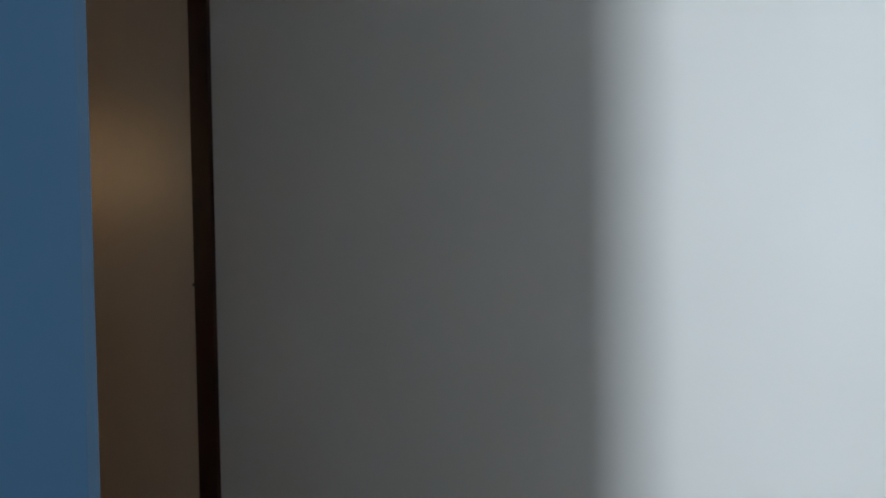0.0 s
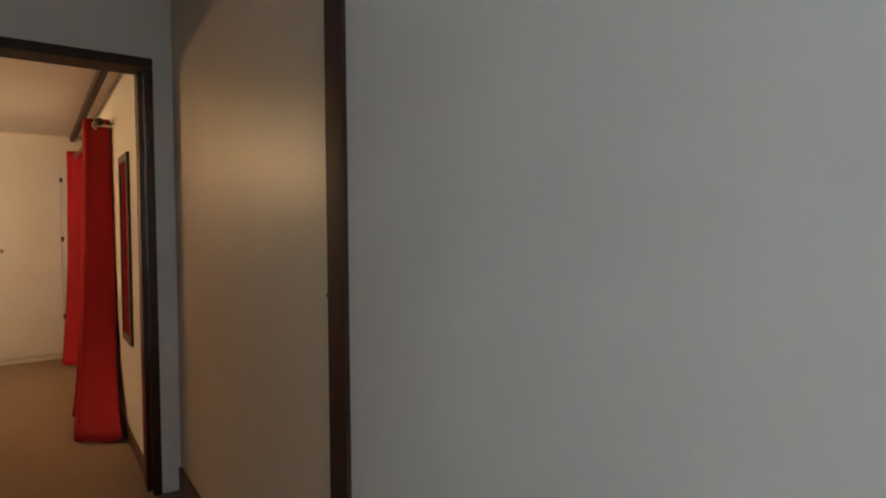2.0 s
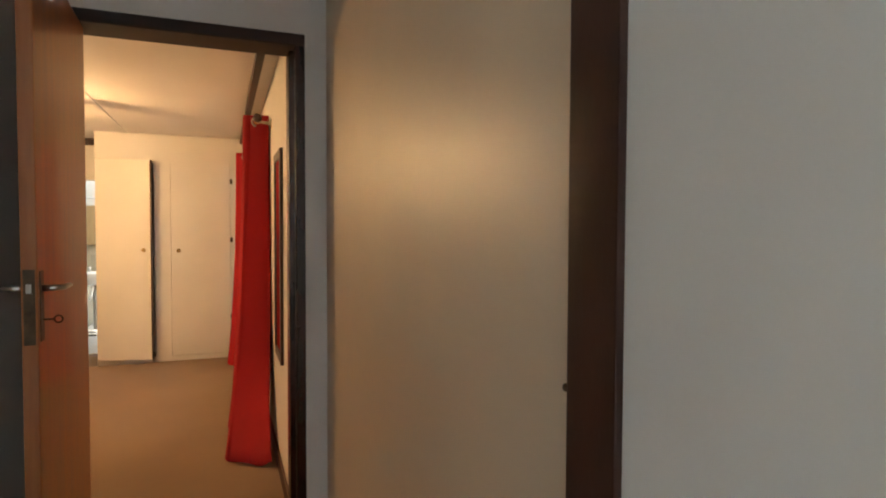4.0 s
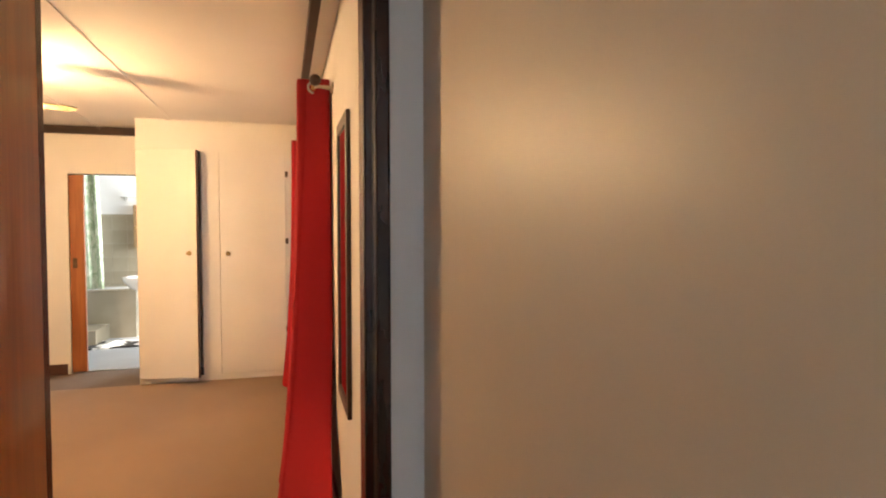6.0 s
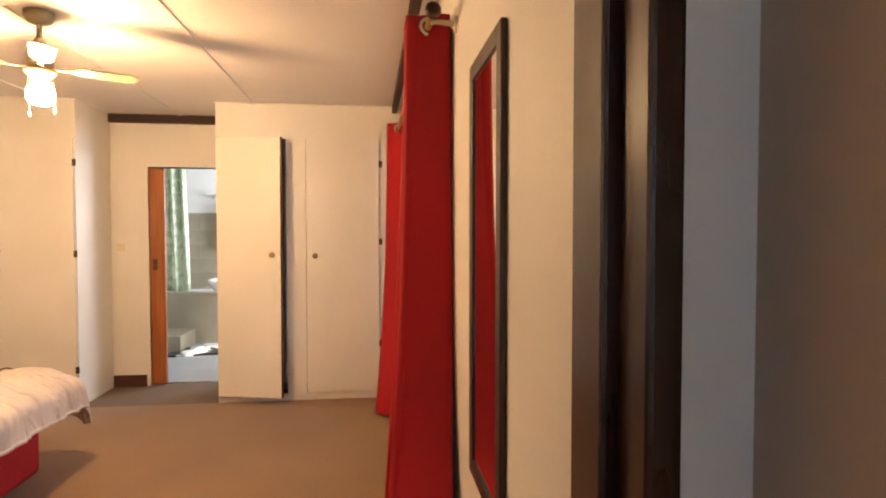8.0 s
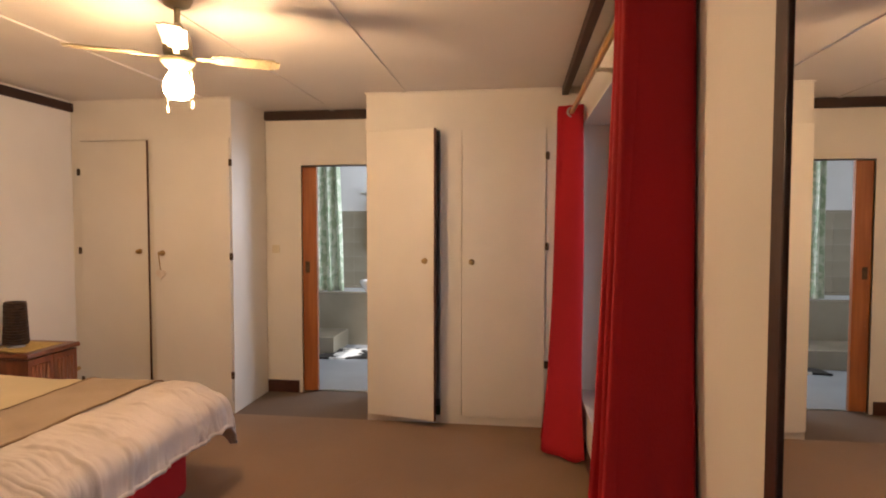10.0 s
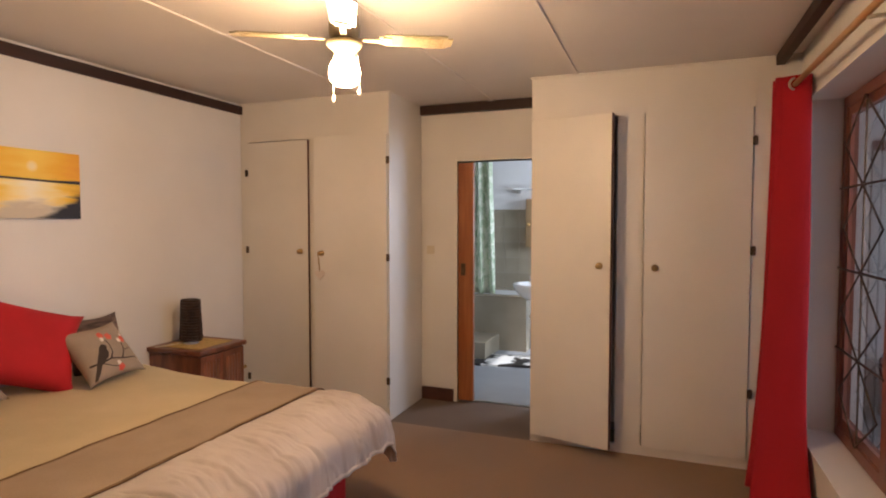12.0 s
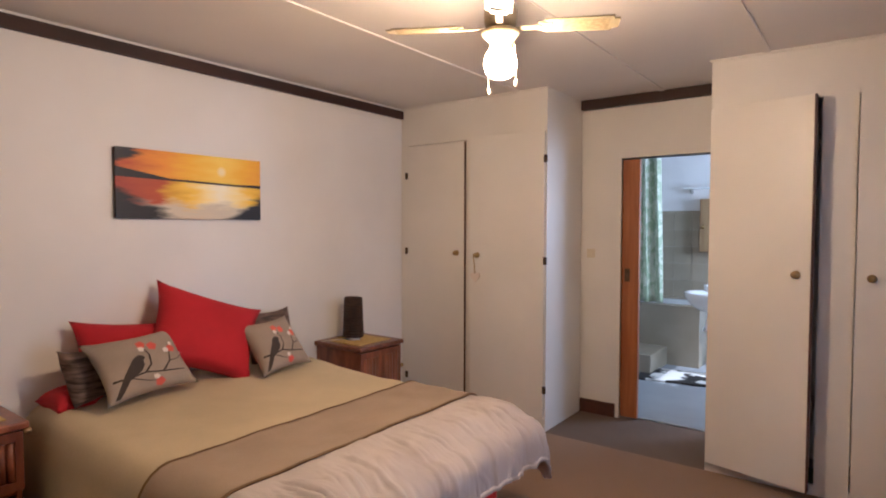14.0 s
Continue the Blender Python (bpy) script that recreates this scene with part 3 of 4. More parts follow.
def curtain(label, y0, y1, folds, near_x, spread, trail, seed, off=0.005, drop=0.0, lean_in=0.05):
    """Eyelet curtain in deep folds; spread: how far the hem runs out past the top."""
    rnd = random.Random(seed)
    ph = [rnd.uniform(-0.3, 0.3) for _ in range(8)]
    ob = thing("curtain", (RX, (y0 + y1) / 2, 0.02), label, "curtain", "red window curtains")

    def f(u, v):
        a = 2 * math.pi * folds * u + math.pi / 2
        low = 1 - v
        amp = near_x * (1 + 0.25 * low + 0.06 * math.sin(5 * v + ph[0]) + 0.25 * low ** 8)
        x = RX - off + amp * math.sin(min(max(a + 0.25 * math.sin(3 * low + ph[1]), math.pi / 2), 2 * math.pi * folds + math.pi / 2)) + 0.010 * math.sin(2.3 * a + 6 * v + ph[2]) * low - lean_in * low ** 3
        y = y0 + (y1 - y0) * u + 0.014 * math.sin(2 * a + ph[3]) + (u - 0.5) * spread * low - trail * (1 - u) * low ** 5 + 0.012 * math.sin(7 * v + 9 * u) * low
        return Vector((min(x, WIN_X - 0.007 if low < 0.93 else WIN_X - 0.020), y, 0.03 + v * (RZ - drop + 0.045 - 0.03) + (0.016 * math.sin(1.5 * a + ph[4]) + 0.008 * math.sin(4.1 * a + ph[5])) * low ** 10))

    cloth = part("cloth", grid(bmesh.new(), folds * 18, 40, f), RED, ob, "", True)
    thick(cloth, 0.004)
    for k in range(2 * folds):
        u = (k + 0.5) / (2 * folds)
        p = f(u, 0.98)
        bm = ring(bmesh.new(), (RX, p.y, RZ - drop), 0.029, 0.0065, (0.35 if k % 2 else -0.35, 1, 0))
        part("eyelet", bm, STEEL, ob, "steel eyelet ring", True)
    return ob


curtain("long red eyelet curtain gathered beside the mirror", 5.09, 5.27, 3, 0.088, 0.08, 0.60, 1, 0.0, 0.028, 0.08)
curtain("long red eyelet curtain gathered beside the wardrobe", 7.44, 7.60, 2, 0.085, 0.04, 0.30, 2)

mir = thing("wall_mirror", (WIN_X, 4.405, 0.685), "tall wall mirror in a flat dark wooden frame", "mirror")
MY0, MY1, MZ0, MZ1, MF = 4.195, 4.615, 0.685, 1.907, 0.048
for nm, row in (("frame_side", (WIN_X - 0.018, WIN_X - 0.001, MY0, MY0 + MF, MZ0, MZ1)), ("frame_side", (WIN_X - 0.018, WIN_X - 0.001, MY1 - MF, MY1, MZ0, MZ1)), ("frame_top", (WIN_X - 0.018, WIN_X - 0.001, MY0 + MF, MY1 - MF, MZ1 - MF, MZ1)), ("frame_bottom", (WIN_X - 0.018, WIN_X - 0.001, MY0 + MF, MY1 - MF, MZ0, MZ0 + MF))):
    soften(part(nm, boxes(row), DARK, mir), 0.003)
part("glass", boxes((WIN_X - 0.012, WIN_X - 0.006, MY0 + MF, MY1 - MF, MZ0 + MF, MZ1 - MF)), MIRROR, mir, "clear mirror glass")

# ---------------------------------------------------------------- ceiling fan
fan = thing("ceiling_fan", (FAN[0], FAN[1], CEILING), "cream four-blade ceiling fan with a lit glass globe", "ceiling fan")
FX, FY = FAN
part("canopy", lathe(bmesh.new(), (FX, FY, CEILING - 0.06), [(0.03, 0.0), (0.052, 0.012), (0.064, 0.035), (0.066, 0.06)]), FANW, fan, "", True)
part("downrod", tube(bmesh.new(), [(FX, FY, CEILING - 0.13), (FX, FY, CEILING - 0.05)], 0.013, 14), FANW, fan, "", True)
part("motor", lathe(bmesh.new(), (FX, FY, 2.20), [(0.040, 0.0), (0.056, 0.008), (0.060, 0.028), (0.060, 0.06), (0.052, 0.09), (0.032, 0.12), (0.016, 0.14)], 36), FANW, fan, "", True)
part("light_collar", lathe(bmesh.new(), (FX, FY, 2.145), [(0.030, 0.0), (0.040, 0.006), (0.066, 0.030), (0.070, 0.040), (0.060, 0.048), (0.040, 0.055)], 36), FANW, fan, "", True)
for k in range(4):
    a = 29 + 90 * k
    m = pose(FX, FY, 2.205, 0, 0, a) @ pose(0, 0, 0, -8, 0, 0)
    bm = box(bmesh.new(), 0.135, 0.42, -0.058, 0.058, -0.0025, 0.0025)
    bmesh.ops.bevel(bm, geom=[e for e in bm.edges if abs(e.verts[0].co.z - e.verts[1].co.z) > 0.004], offset=0.022, segments=4, affect="EDGES")
    for v in bm.verts:
        v.co.y *= 0.78 + 0.5 * (v.co.x - 0.155)
    bmesh.ops.transform(bm, matrix=m, verts=bm.verts)
    blade = part("blade", bm, FANW, fan)
    bm = box(bmesh.new(), 0.05, 0.16, -0.012, 0.012, -0.008, -0.003, 0.002)
    box(bm, 0.15, 0.185, -0.030, 0.030, -0.008, -0.003, 0.002)
    bmesh.ops.transform(bm, matrix=m, verts=bm.verts)
    part("blade_arm", bm, FANW, blade)
    bm = box(bmesh.new(), 0.225, 0.385, -0.038, 0.038, -0.0036, -0.0026)
    bmesh.ops.transform(bm, matrix=m, verts=bm.verts)
    part("cane_inset", bm, CANE, blade, "fine cane-patterned inlay")
part("light_globe", lathe(bmesh.new(), (FX, FY, 2.022), [(0.012, 0.0), (0.036, 0.005), (0.053, 0.022), (0.060, 0.048), (0.055, 0.078), (0.040, 0.102), (0.031, 0.122)], 32), BULB, fan, "glowing frosted glass globe", True)
for dx, dy, z in ((-0.050, 0.01, 1.995), (0.042, 0.03, 2.015)):
    bm = tube(bmesh.new(), [(FX + dx, FY + dy, 2.14), (FX + dx * 1.15, FY + dy, z)], 0.0018, 6)
    lathe(bm, (FX + dx * 1.15, FY + dy, z - 0.028), [(0.003, 0.0), (0.007, 0.006), (0.006, 0.02), (0.002, 0.03)], 10)
    part("pull_chain", bm, PLAST, fan, "", True)

# ---------------------------------------------------------------- picture


def sunset():
    m = bpy.data.materials.new("painted_sunset_canvas")
    m.use_nodes = True
    nt = m.node_tree
    n, link = nt.nodes, nt.links.new

    def node(kind, **kw):
        nd = n.new(kind)
        for k, v in kw.items():
            nd.inputs[k].default_value = v
        return nd

    def math_(op, a, b=None):
        nd = n.new("ShaderNodeMath")
        nd.operation = op
        for i, v in enumerate((a, b)):
            if v is None:
                continue
            if isinstance(v, (int, float)):
                nd.inputs[i].default_value = v
            else:
                link(v, nd.inputs[i])
        return nd.outputs[0]

    def ramp(fac, stops):
        nd = n.new("ShaderNodeValToRGB")
        el = nd.color_ramp.elements
        while len(el) < len(stops):
            el.new(0.5)
        for e, (pos, c) in zip(el, stops):
            e.position, e.color = pos, (*c, 1)
        link(fac, nd.inputs[0])
        return nd.outputs[0]

    def mix(fac, a, b):
        nd = n.new("ShaderNodeMix")
        nd.data_type = "RGBA"
        link(fac, nd.inputs["Factor"])
        link(a, nd.inputs["A"])
        link(b, nd.inputs["B"])
        return nd.outputs["Result"]

    def under(x, level, w):
        """1 well under the level, 0 well over it, with a brushed edge of width w."""
        nd = n.new("ShaderNodeMath")
        nd.operation, nd.use_clamp = "MULTIPLY", True
        link(math_("SUBTRACT", level + w / 2, x), nd.inputs[0])
        nd.inputs[1].default_value = 1 / w
        return nd.outputs[0]

    co = n.new("ShaderNodeTexCoord")
    sp = n.new("ShaderNodeSeparateXYZ")
    link(co.outputs["Generated"], sp.inputs[0])
    u, v = sp.outputs[1], sp.outputs[2]
    st = n.new("ShaderNodeMapping")
    st.inputs["Scale"].default_value = (1, 2.2, 5)
    link(co.outputs["Generated"], st.inputs[0])
    nz = node("ShaderNodeTexNoise", Scale=2.2, Detail=6.0)
    link(st.outputs[0], nz.inputs["Vector"])
    wob = math_("MULTIPLY", math_("SUBTRACT", nz.outputs["Fac"], 0.5), 0.5)
    d = math_("ABSOLUTE", math_("SUBTRACT", u, 0.68))
    glowy = math_("ADD", d, math_("MULTIPLY", wob, 0.6))
    sky_c = ramp(glowy, [(0.0, (0.95, 0.66, 0.08)), (0.2, (0.90, 0.50, 0.01)), (0.42, (0.80, 0.30, 0.01)), (0.66, (0.50, 0.09, 0.015))])
    sea_c = ramp(glowy, [(0.0, (0.98, 0.90, 0.66)), (0.13, (0.97, 0.80, 0.34)), (0.24, (0.92, 0.60, 0.04)), (0.32, (0.72, 0.40, 0.01)), (0.42, (0.44, 0.08, 0.015)), (0.66, (0.36, 0.05, 0.02))])
    horizon = math_("ADD", math_("MULTIPLY", math_("SUBTRACT", 0.35, u), 0.06), 0.58)
    hv = math_("SUBTRACT", v, horizon)
    above = math_("GREATER_THAN", hv, 0.0)
    c = mix(above, sea_c, sky_c)
    cols = n.new("ShaderNodeRGB")
    cols.outputs[0].default_value = (0.012, 0.010, 0.013, 1)
    pale = n.new("ShaderNodeRGB")
    pale.outputs[0].default_value = (0.66, 0.58, 0.44, 1)
    sun_c = n.new("ShaderNodeRGB")
    sun_c.outputs[0].default_value = (0.95, 0.80, 0.45, 1)
    low = under(math_("ADD", v, wob), 0.22, 0.16)
    c = mix(low, c, pale.outputs[0])
    cor = math_("ADD", math_("MULTIPLY", u, 1.25), math_("ADD", v, wob))
    c = mix(under(cor, 0.45, 0.16), c, cols.outputs[0])
    cor2 = math_("ADD", math_("MULTIPLY", math_("SUBTRACT", 1.0, u), 1.5), math_("ADD", v, wob))
    c = mix(under(cor2, 0.36, 0.14), c, cols.outputs[0])
    cor3 = math_("ADD", math_("MULTIPLY", u, 1.5), math_("ADD", math_("SUBTRACT", 1.0, v), wob))
    c = mix(under(cor3, 0.24, 0.10), c, cols.outputs[0])
    hill = math_("ADD", math_("MULTIPLY", math_("MAXIMUM", math_("SUBTRACT", 0.33, u), 0.0), 0.34), 0.018)
    hill = math_("ADD", hill, math_("MULTIPLY", math_("MAXIMUM", math_("SUBTRACT", u, 0.8), 0.0), 0.12))
    c = mix(math_("MULTIPLY", math_("GREATER_THAN", hv, -0.012), math_("LESS_THAN", hv, hill)), c, cols.outputs[0])
    du = math_("MULTIPLY", math_("SUBTRACT", u, 0.69), 2.35)
    dv = math_("SUBTRACT", v, 0.76)
    r = math_("ADD", math_("MULTIPLY", du, du), math_("MULTIPLY", dv, dv))
    c = mix(under(r, 0.004, 0.008), c, sun_c.outputs[0])
    p = n["Principled BSDF"]
    link(c, p.inputs["Base Color"])
    p.inputs["Roughness"].default_value = 0.5
    bp = n.new("ShaderNodeBump")
    bp.inputs["Strength"].default_value, bp.inputs["Distance"].default_value = 0.3, 0.003
    link(nz.outputs["Fac"], bp.inputs["Height"])
    link(bp.outputs[0], p.inputs["Normal"])
    return m


pic = thing("sunset_painting", (BED_X, 5.916, 1.519), "unframed canvas painting of an orange sunset over water", "painting")
soften(part("canvas", boxes((BED_X + 0.020, BED_X + 0.028, 5.47, 6.362, 1.519, 1.897)), sunset(), pic), 0.003)
for row in ((5.474, 6.358, 1.523, 1.56), (5.474, 6.358, 1.856, 1.893), (5.474, 5.511, 1.56, 1.856), (6.321, 6.358, 1.56, 1.856)):
    part("stretcher_bar", boxes((BED_X + 0.002, BED_X + 0.020, *row)), BIRD, pic, "dark wrapped canvas edge")

# ---------------------------------------------------------------- bed
BX0, BX1, BY0, BY1, BT = -3.09, -1.13, 5.04, 6.58, 0.60
bed = thing("bed", (-2.15, 5.8, 0), "double bed base with a red cloth valance", "bed")
soften(part("base", boxes((BX0, -1.335, BY0 + 0.09, BY1 - 0.11, 0.015, 0.36)), REDP, bed, "red cloth covered base"), 0.03)
soften(part("mattress", boxes((BX0, -1.275, BY0 + 0.03, BY1 - 0.03, 0.362, BT - 0.03)), WHITE, bed, "white mattress"), 0.05)


def spread_point(x, s, lift=0.0, hem=0.3):
    """A place on the bedspread: x along the bed, s across it by arc length from the middle (metres)."""
    half, r = (BY1 - BY0) / 2, 0.10
    mid = (BY0 + BY1) / 2
    side = 1 if s >= 0 else -1
    q = abs(s)
    flat = half - r
    if q <= flat:
        y, z, ny, nz = q, BT, 0, 1
    elif q <= flat + r * math.pi / 2:
        a = (q - flat) / r
        y, z, ny, nz = flat + r * math.sin(a), BT - r + r * math.cos(a), math.sin(a), math.cos(a)
    else:
        dz = q - flat - r * math.pi / 2
        y, z, ny, nz = half + 0.05 * dz + 0.015 * math.sin(9 * x + side) * dz / 0.3, BT - r - dz, 1, 0
    crown = 0.035 * math.exp(-((x + 2.85) / 0.35) ** 2)
    wob = 0.006 * noise.noise(Vector((x * 4, s * 4, 0.3))) + 0.005 * noise.noise(Vector((x * 11, s * 9, 2.0)))
    end = max(0.0, (x + 1.355) / 0.1)
    z -= 0.03 * end * end
    return Vector((x, mid + side * (y + ny * (lift + wob)), z + nz * (lift + wob + crown)))


def sheet_bm(xa, xb, smin, smax, lift, nx, ns):
    return grid(bmesh.new(), nx, ns, lambda u, v: spread_point(xa + (xb - xa) * u, smin + (smax - smin) * v, lift))


HALF = (BY1 - BY0) / 2 - 0.10 + 0.157
cover = thing("bedspread", (-2.4, 5.8, BT), "smooth beige cotton bedspread over the bed", "bedspread")
thick(part("cloth", sheet_bm(BX0 + 0.01, -1.5, -HALF - 0.42, HALF + 0.16, 0.004, 40, 70), CREAM, cover, "", True), 0.008)


FOLD = random.Random(21)
FOLDS = [(FOLD.uniform(-0.95, 0.95), FOLD.uniform(0.007, 0.018), FOLD.uniform(0.05, 0.34), FOLD.uniform(0.006, 0.015), FOLD.uniform(-0.35, 0.35)) for _ in range(34)]


def folds_at(s, d):
    """Height of the pressed folds that run down the foot of the quilt."""
    h = 0.0
    for c, w, start, amp, slant in FOLDS:
        q = (s - c - slant * (d - 0.3)) / w
        if abs(q) < 4 and d > start - 0.08:
            h += amp * math.exp(-q * q) * min(1.0, (d - start + 0.08) / 0.12)
    return h * min(1.0, max(0.0, (d - 0.13) / 0.08))


def quilt(u, v):
    """White quilt over the foot: from the runner to the end, then down the foot of the bed."""
    d = u * 0.64
    s = (-HALF - 0.20) + (2 * HALF + 0.36) * v
    ridge = noise.noise(Vector((s * 7, d * 1.5, 3))) + 0.5 * noise.noise(Vector((s * 17, d * 2.5, 9)))
    crease = max(0.0, 1 - 3.2 * abs(noise.noise(Vector((s * 13 + 2 * d, d * 3.0, 4))))) * (0.4 + noise.noise(Vector((s * 3, d * 4, 8))))
    fine = max(0.0, 1 - 2.6 * abs(noise.noise(Vector((s * 24 + 3 * noise.noise(Vector((s * 5, d * 4, 1))), d * 3.5, 6)))))
    crease = crease + 0.5 * fine * (0.5 + noise.noise(Vector((s * 4, d * 5, 12))))
    if d <= 0.40:
        p = spread_point(-1.635 + d, s, 0.010)
        p.z += (0.010 * ridge + 0.014 * crease) * min(1, max(0, d - 0.06) / 0.16) + folds_at(s, d)
    else:
        e = d - 0.40
        r = 0.09
        a = min(e / r, math.pi / 2)
        down = max(0.0, e - r * math.pi / 2)
        p = spread_point(-1.235, s, 0.010)
        p.x += r * math.sin(a) + 0.10 * down + 0.015 * ridge + 0.020 * crease + folds_at(s, d) * math.sin(a)
        p.z -= r * (1 - math.cos(a)) + down - 0.008 * ridge - folds_at(s, d) * math.cos(a)
        side = abs(s) - HALF + 0.05
        if side > 0:
            tip = min(1.0, side / 0.2)
            p.x -= 0.05 * side
            p.y += math.copysign(0.35 * down * tip, s)
            p.z = max(p.z, 0.25)
    calm = min(1, d / 0.12)
    p.z += calm * 0.010 * noise.noise(Vector((p.x * 5, s * 4, 5))) + calm * 0.005 * noise.noise(Vector((p.x * 19, s * 13, 7)))
    return p


qu = thing("quilt", (-1.3, 5.8, BT), "crumpled white quilt folded over the foot of the bed", "quilt")
thick(part("cloth", grid(bmesh.new(), 64, 420, quilt), WHITE, qu, "", True), 0.010)
thick(part("hem", grid(bmesh.new(), 2, 210, lambda u, v: quilt(0.972 + 0.028 * u, v) + Vector((0.005, 0, -0.002))), WHITE, qu, "stitched white hem", True), 0.012)
run = thing("bed_runner", (-1.73, 5.8, BT), "tan cloth bed runner with dark borders", "bed runner")
thick(part("cloth", sheet_bm(-1.915, -1.535, -HALF - 0.26, HALF + 0.12, 0.023, 20, 70), RUN, run, "", True), 0.006)
for xa in (-1.927, -1.535):
    thick(part("border", sheet_bm(xa, xa + 0.012, -HALF - 0.26, HALF + 0.12, 0.025, 2, 70), RUNB, run, "brown woven border", True), 0.006)


def cushion_bm(w, h, t, pinch=0.15, seed=0):
    bm = bmesh.new()
    rnd = Vector((seed * 3.1, seed * 1.7, 0))

    def face(sgn):
        def f(u, v):
            return cushion_at(u * 2 - 1, v * 2 - 1, w, h, t, pinch, sgn, rnd)
        return f
    grid(bm, 22, 22, face(1))
    grid(bm, 22, 22, face(-1))
    bmesh.ops.remove_doubles(bm, verts=bm.verts, dist=0.0008)
    return bm


def cushion_at(a, b, w, h, t, pinch, sgn, rnd):
    x = a * w / 2 * (1 - pinch * (1 - b * b) * abs(a) ** 3)
    y = b * h / 2 * (1 - pinch * (1 - a * a) * abs(b) ** 3)
    edge = max(0.0, (1 - a ** 4) * (1 - b ** 4))
    z = sgn * t / 2 * edge ** 0.7
    z += 0.012 * edge * noise.noise(Vector((a * 1.7, b * 1.7, sgn)) + rnd)
    return Vector((x, y, z))


def cushion(name, label, size, m, material, seed, group=""):
    ob = thing(name, (m.translation.x, m.translation.y, m.translation.z), label, "cushion", group)
    bm = cushion_bm(*size, seed=seed)
    bmesh.ops.transform(bm, matrix=m, verts=bm.verts)
    part("cover", bm, material, ob, "", True)
    return ob


def stand(x, y, z, lean, turn, spin=0.0):
    """A cushion that stands on edge, faces the foot of the bed and leans back towards the wall."""
    return Matrix.Translation((x, y, z)) @ Matrix.Rotation(radians(turn), 4, "Z") @ Matrix.Rotation(radians(-lean), 4, "Y") @ Matrix(((0, 0, 1, 0), (1, 0, 0, 0), (0, 1, 0, 0), (0, 0, 0, 1))) @ Matrix.Rotation(radians(spin), 4, "Z")


def motif(ob, m, size, seed, flip=1):
    """A bird on a blossoming branch, printed on the face of a cushion."""
    w, h, t = size
    rnd = Vector((seed * 3.1, seed * 1.7, 0))

    def at(a, b, lift):
        p = cushion_at(a * flip, b, w, h, t, 0.15, 1, rnd)
        return m @ (p + Vector((0, 0, lift)))

    def blob(bm, outline, lift):
        ca, cb = sum(p[0] for p in outline) / len(outline), sum(p[1] for p in outline) / len(outline)
        steps = 5
        rows = [[bm.verts.new(at(ca + (p[0] - ca) * k / steps, cb + (p[1] - cb) * k / steps, lift)) for p in outline] for k in range(1, steps + 1)]
        c = bm.verts.new(at(ca, cb, lift))
        k = len(outline)
        for i in range(k):
            bm.faces.new((c, rows[0][i], rows[0][(i + 1) % k]))
            for r0, r1 in zip(rows, rows[1:]):
                bm.faces.new((r0[i], r1[i], r1[(i + 1) % k], r0[(i + 1) % k]))

    def ribbon(bm, pts, wd):
        fine = []
        for p, q in zip(pts, pts[1:]):
            fine += [(p[0] + (q[0] - p[0]) * k / 4, p[1] + (q[1] - p[1]) * k / 4) for k in range(4)]
        fine.append(pts[-1])
        prev = None
        for i, p in enumerate(fine):
            q = fine[min(i + 1, len(fine) - 1)]
            o = fine[max(i - 1, 0)]
            d = Vector((q[0] - o[0], q[1] - o[1])).normalized() * wd * (1 - 0.5 * i / len(fine))
            pair = (bm.verts.new(at(p[0] - d.y, p[1] + d.x, 0.002)), bm.verts.new(at(p[0] + d.y, p[1] - d.x, 0.002)))
            if prev:
                bm.faces.new((prev[0], prev[1], pair[1], pair[0]))
            prev = pair

    bm = bmesh.new()
    ribbon(bm, [(-0.86, -0.42), (-0.5, -0.46), (-0.16, -0.40), (0.2, -0.50), (0.72, -0.56)], 0.034)
    ribbon(bm, [(-0.16, -0.40), (0.02, -0.20), (0.06, 0.10), (0.0, 0.34)], 0.024)
    ribbon(bm, [(0.2, -0.50), (0.44, -0.22), (0.52, 0.06)], 0.024)
    ribbon(bm, [(0.44, -0.22), (0.66, -0.20), (0.84, -0.04)], 0.014)
    ribbon(bm, [(-0.5, -0.46), (-0.2, -0.66), (0.02, -0.74)], 0.018)
    part("branch_print", bm, BIRD, ob, "dark printed branch")
    bm = bmesh.new()
    blob(bm, [(-0.86, -0.92), (-0.72, -0.58), (-0.58, -0.34), (-0.42, -0.12), (-0.30, 0.06), (-0.18, 0.14), (-0.09, 0.10), (-0.05, 0.03), (-0.11, -0.04), (-0.12, -0.18), (-0.22, -0.34), (-0.42, -0.46), (-0.60, -0.60), (-0.76, -0.94)], 0.003)
    part("bird_print", bm, BIRD, ob, "dark printed bird silhouette")
    for a, b, sz_, pale in ((-0.02, 0.46, 0.12, 0), (0.20, 0.36, 0.13, 0), (-0.06, 0.30, 0.08, 1), (0.46, 0.14, 0.08, 1), (0.60, 0.16, 0.12, 0), (0.64, 0.32, 0.06, 1), (0.08, -0.80, 0.13, 0), (0.02, -0.62, 0.08, 1), (0.86, -0.02, 0.05, 1)):
        bm = bmesh.new()
        blob(bm, [(a + sz_ * 0.8 * (1 + 0.12 * math.cos(5 * t)) * math.cos(t), b + sz_ * (1 + 0.12 * math.cos(5 * t)) * math.sin(t)) for t in (2 * math.pi * k / 20 for k in range(20))], 0.0045 if pale else 0.0035)
        part("blossom_print", bm, PALE if pale else PINK, ob, "printed blossom")


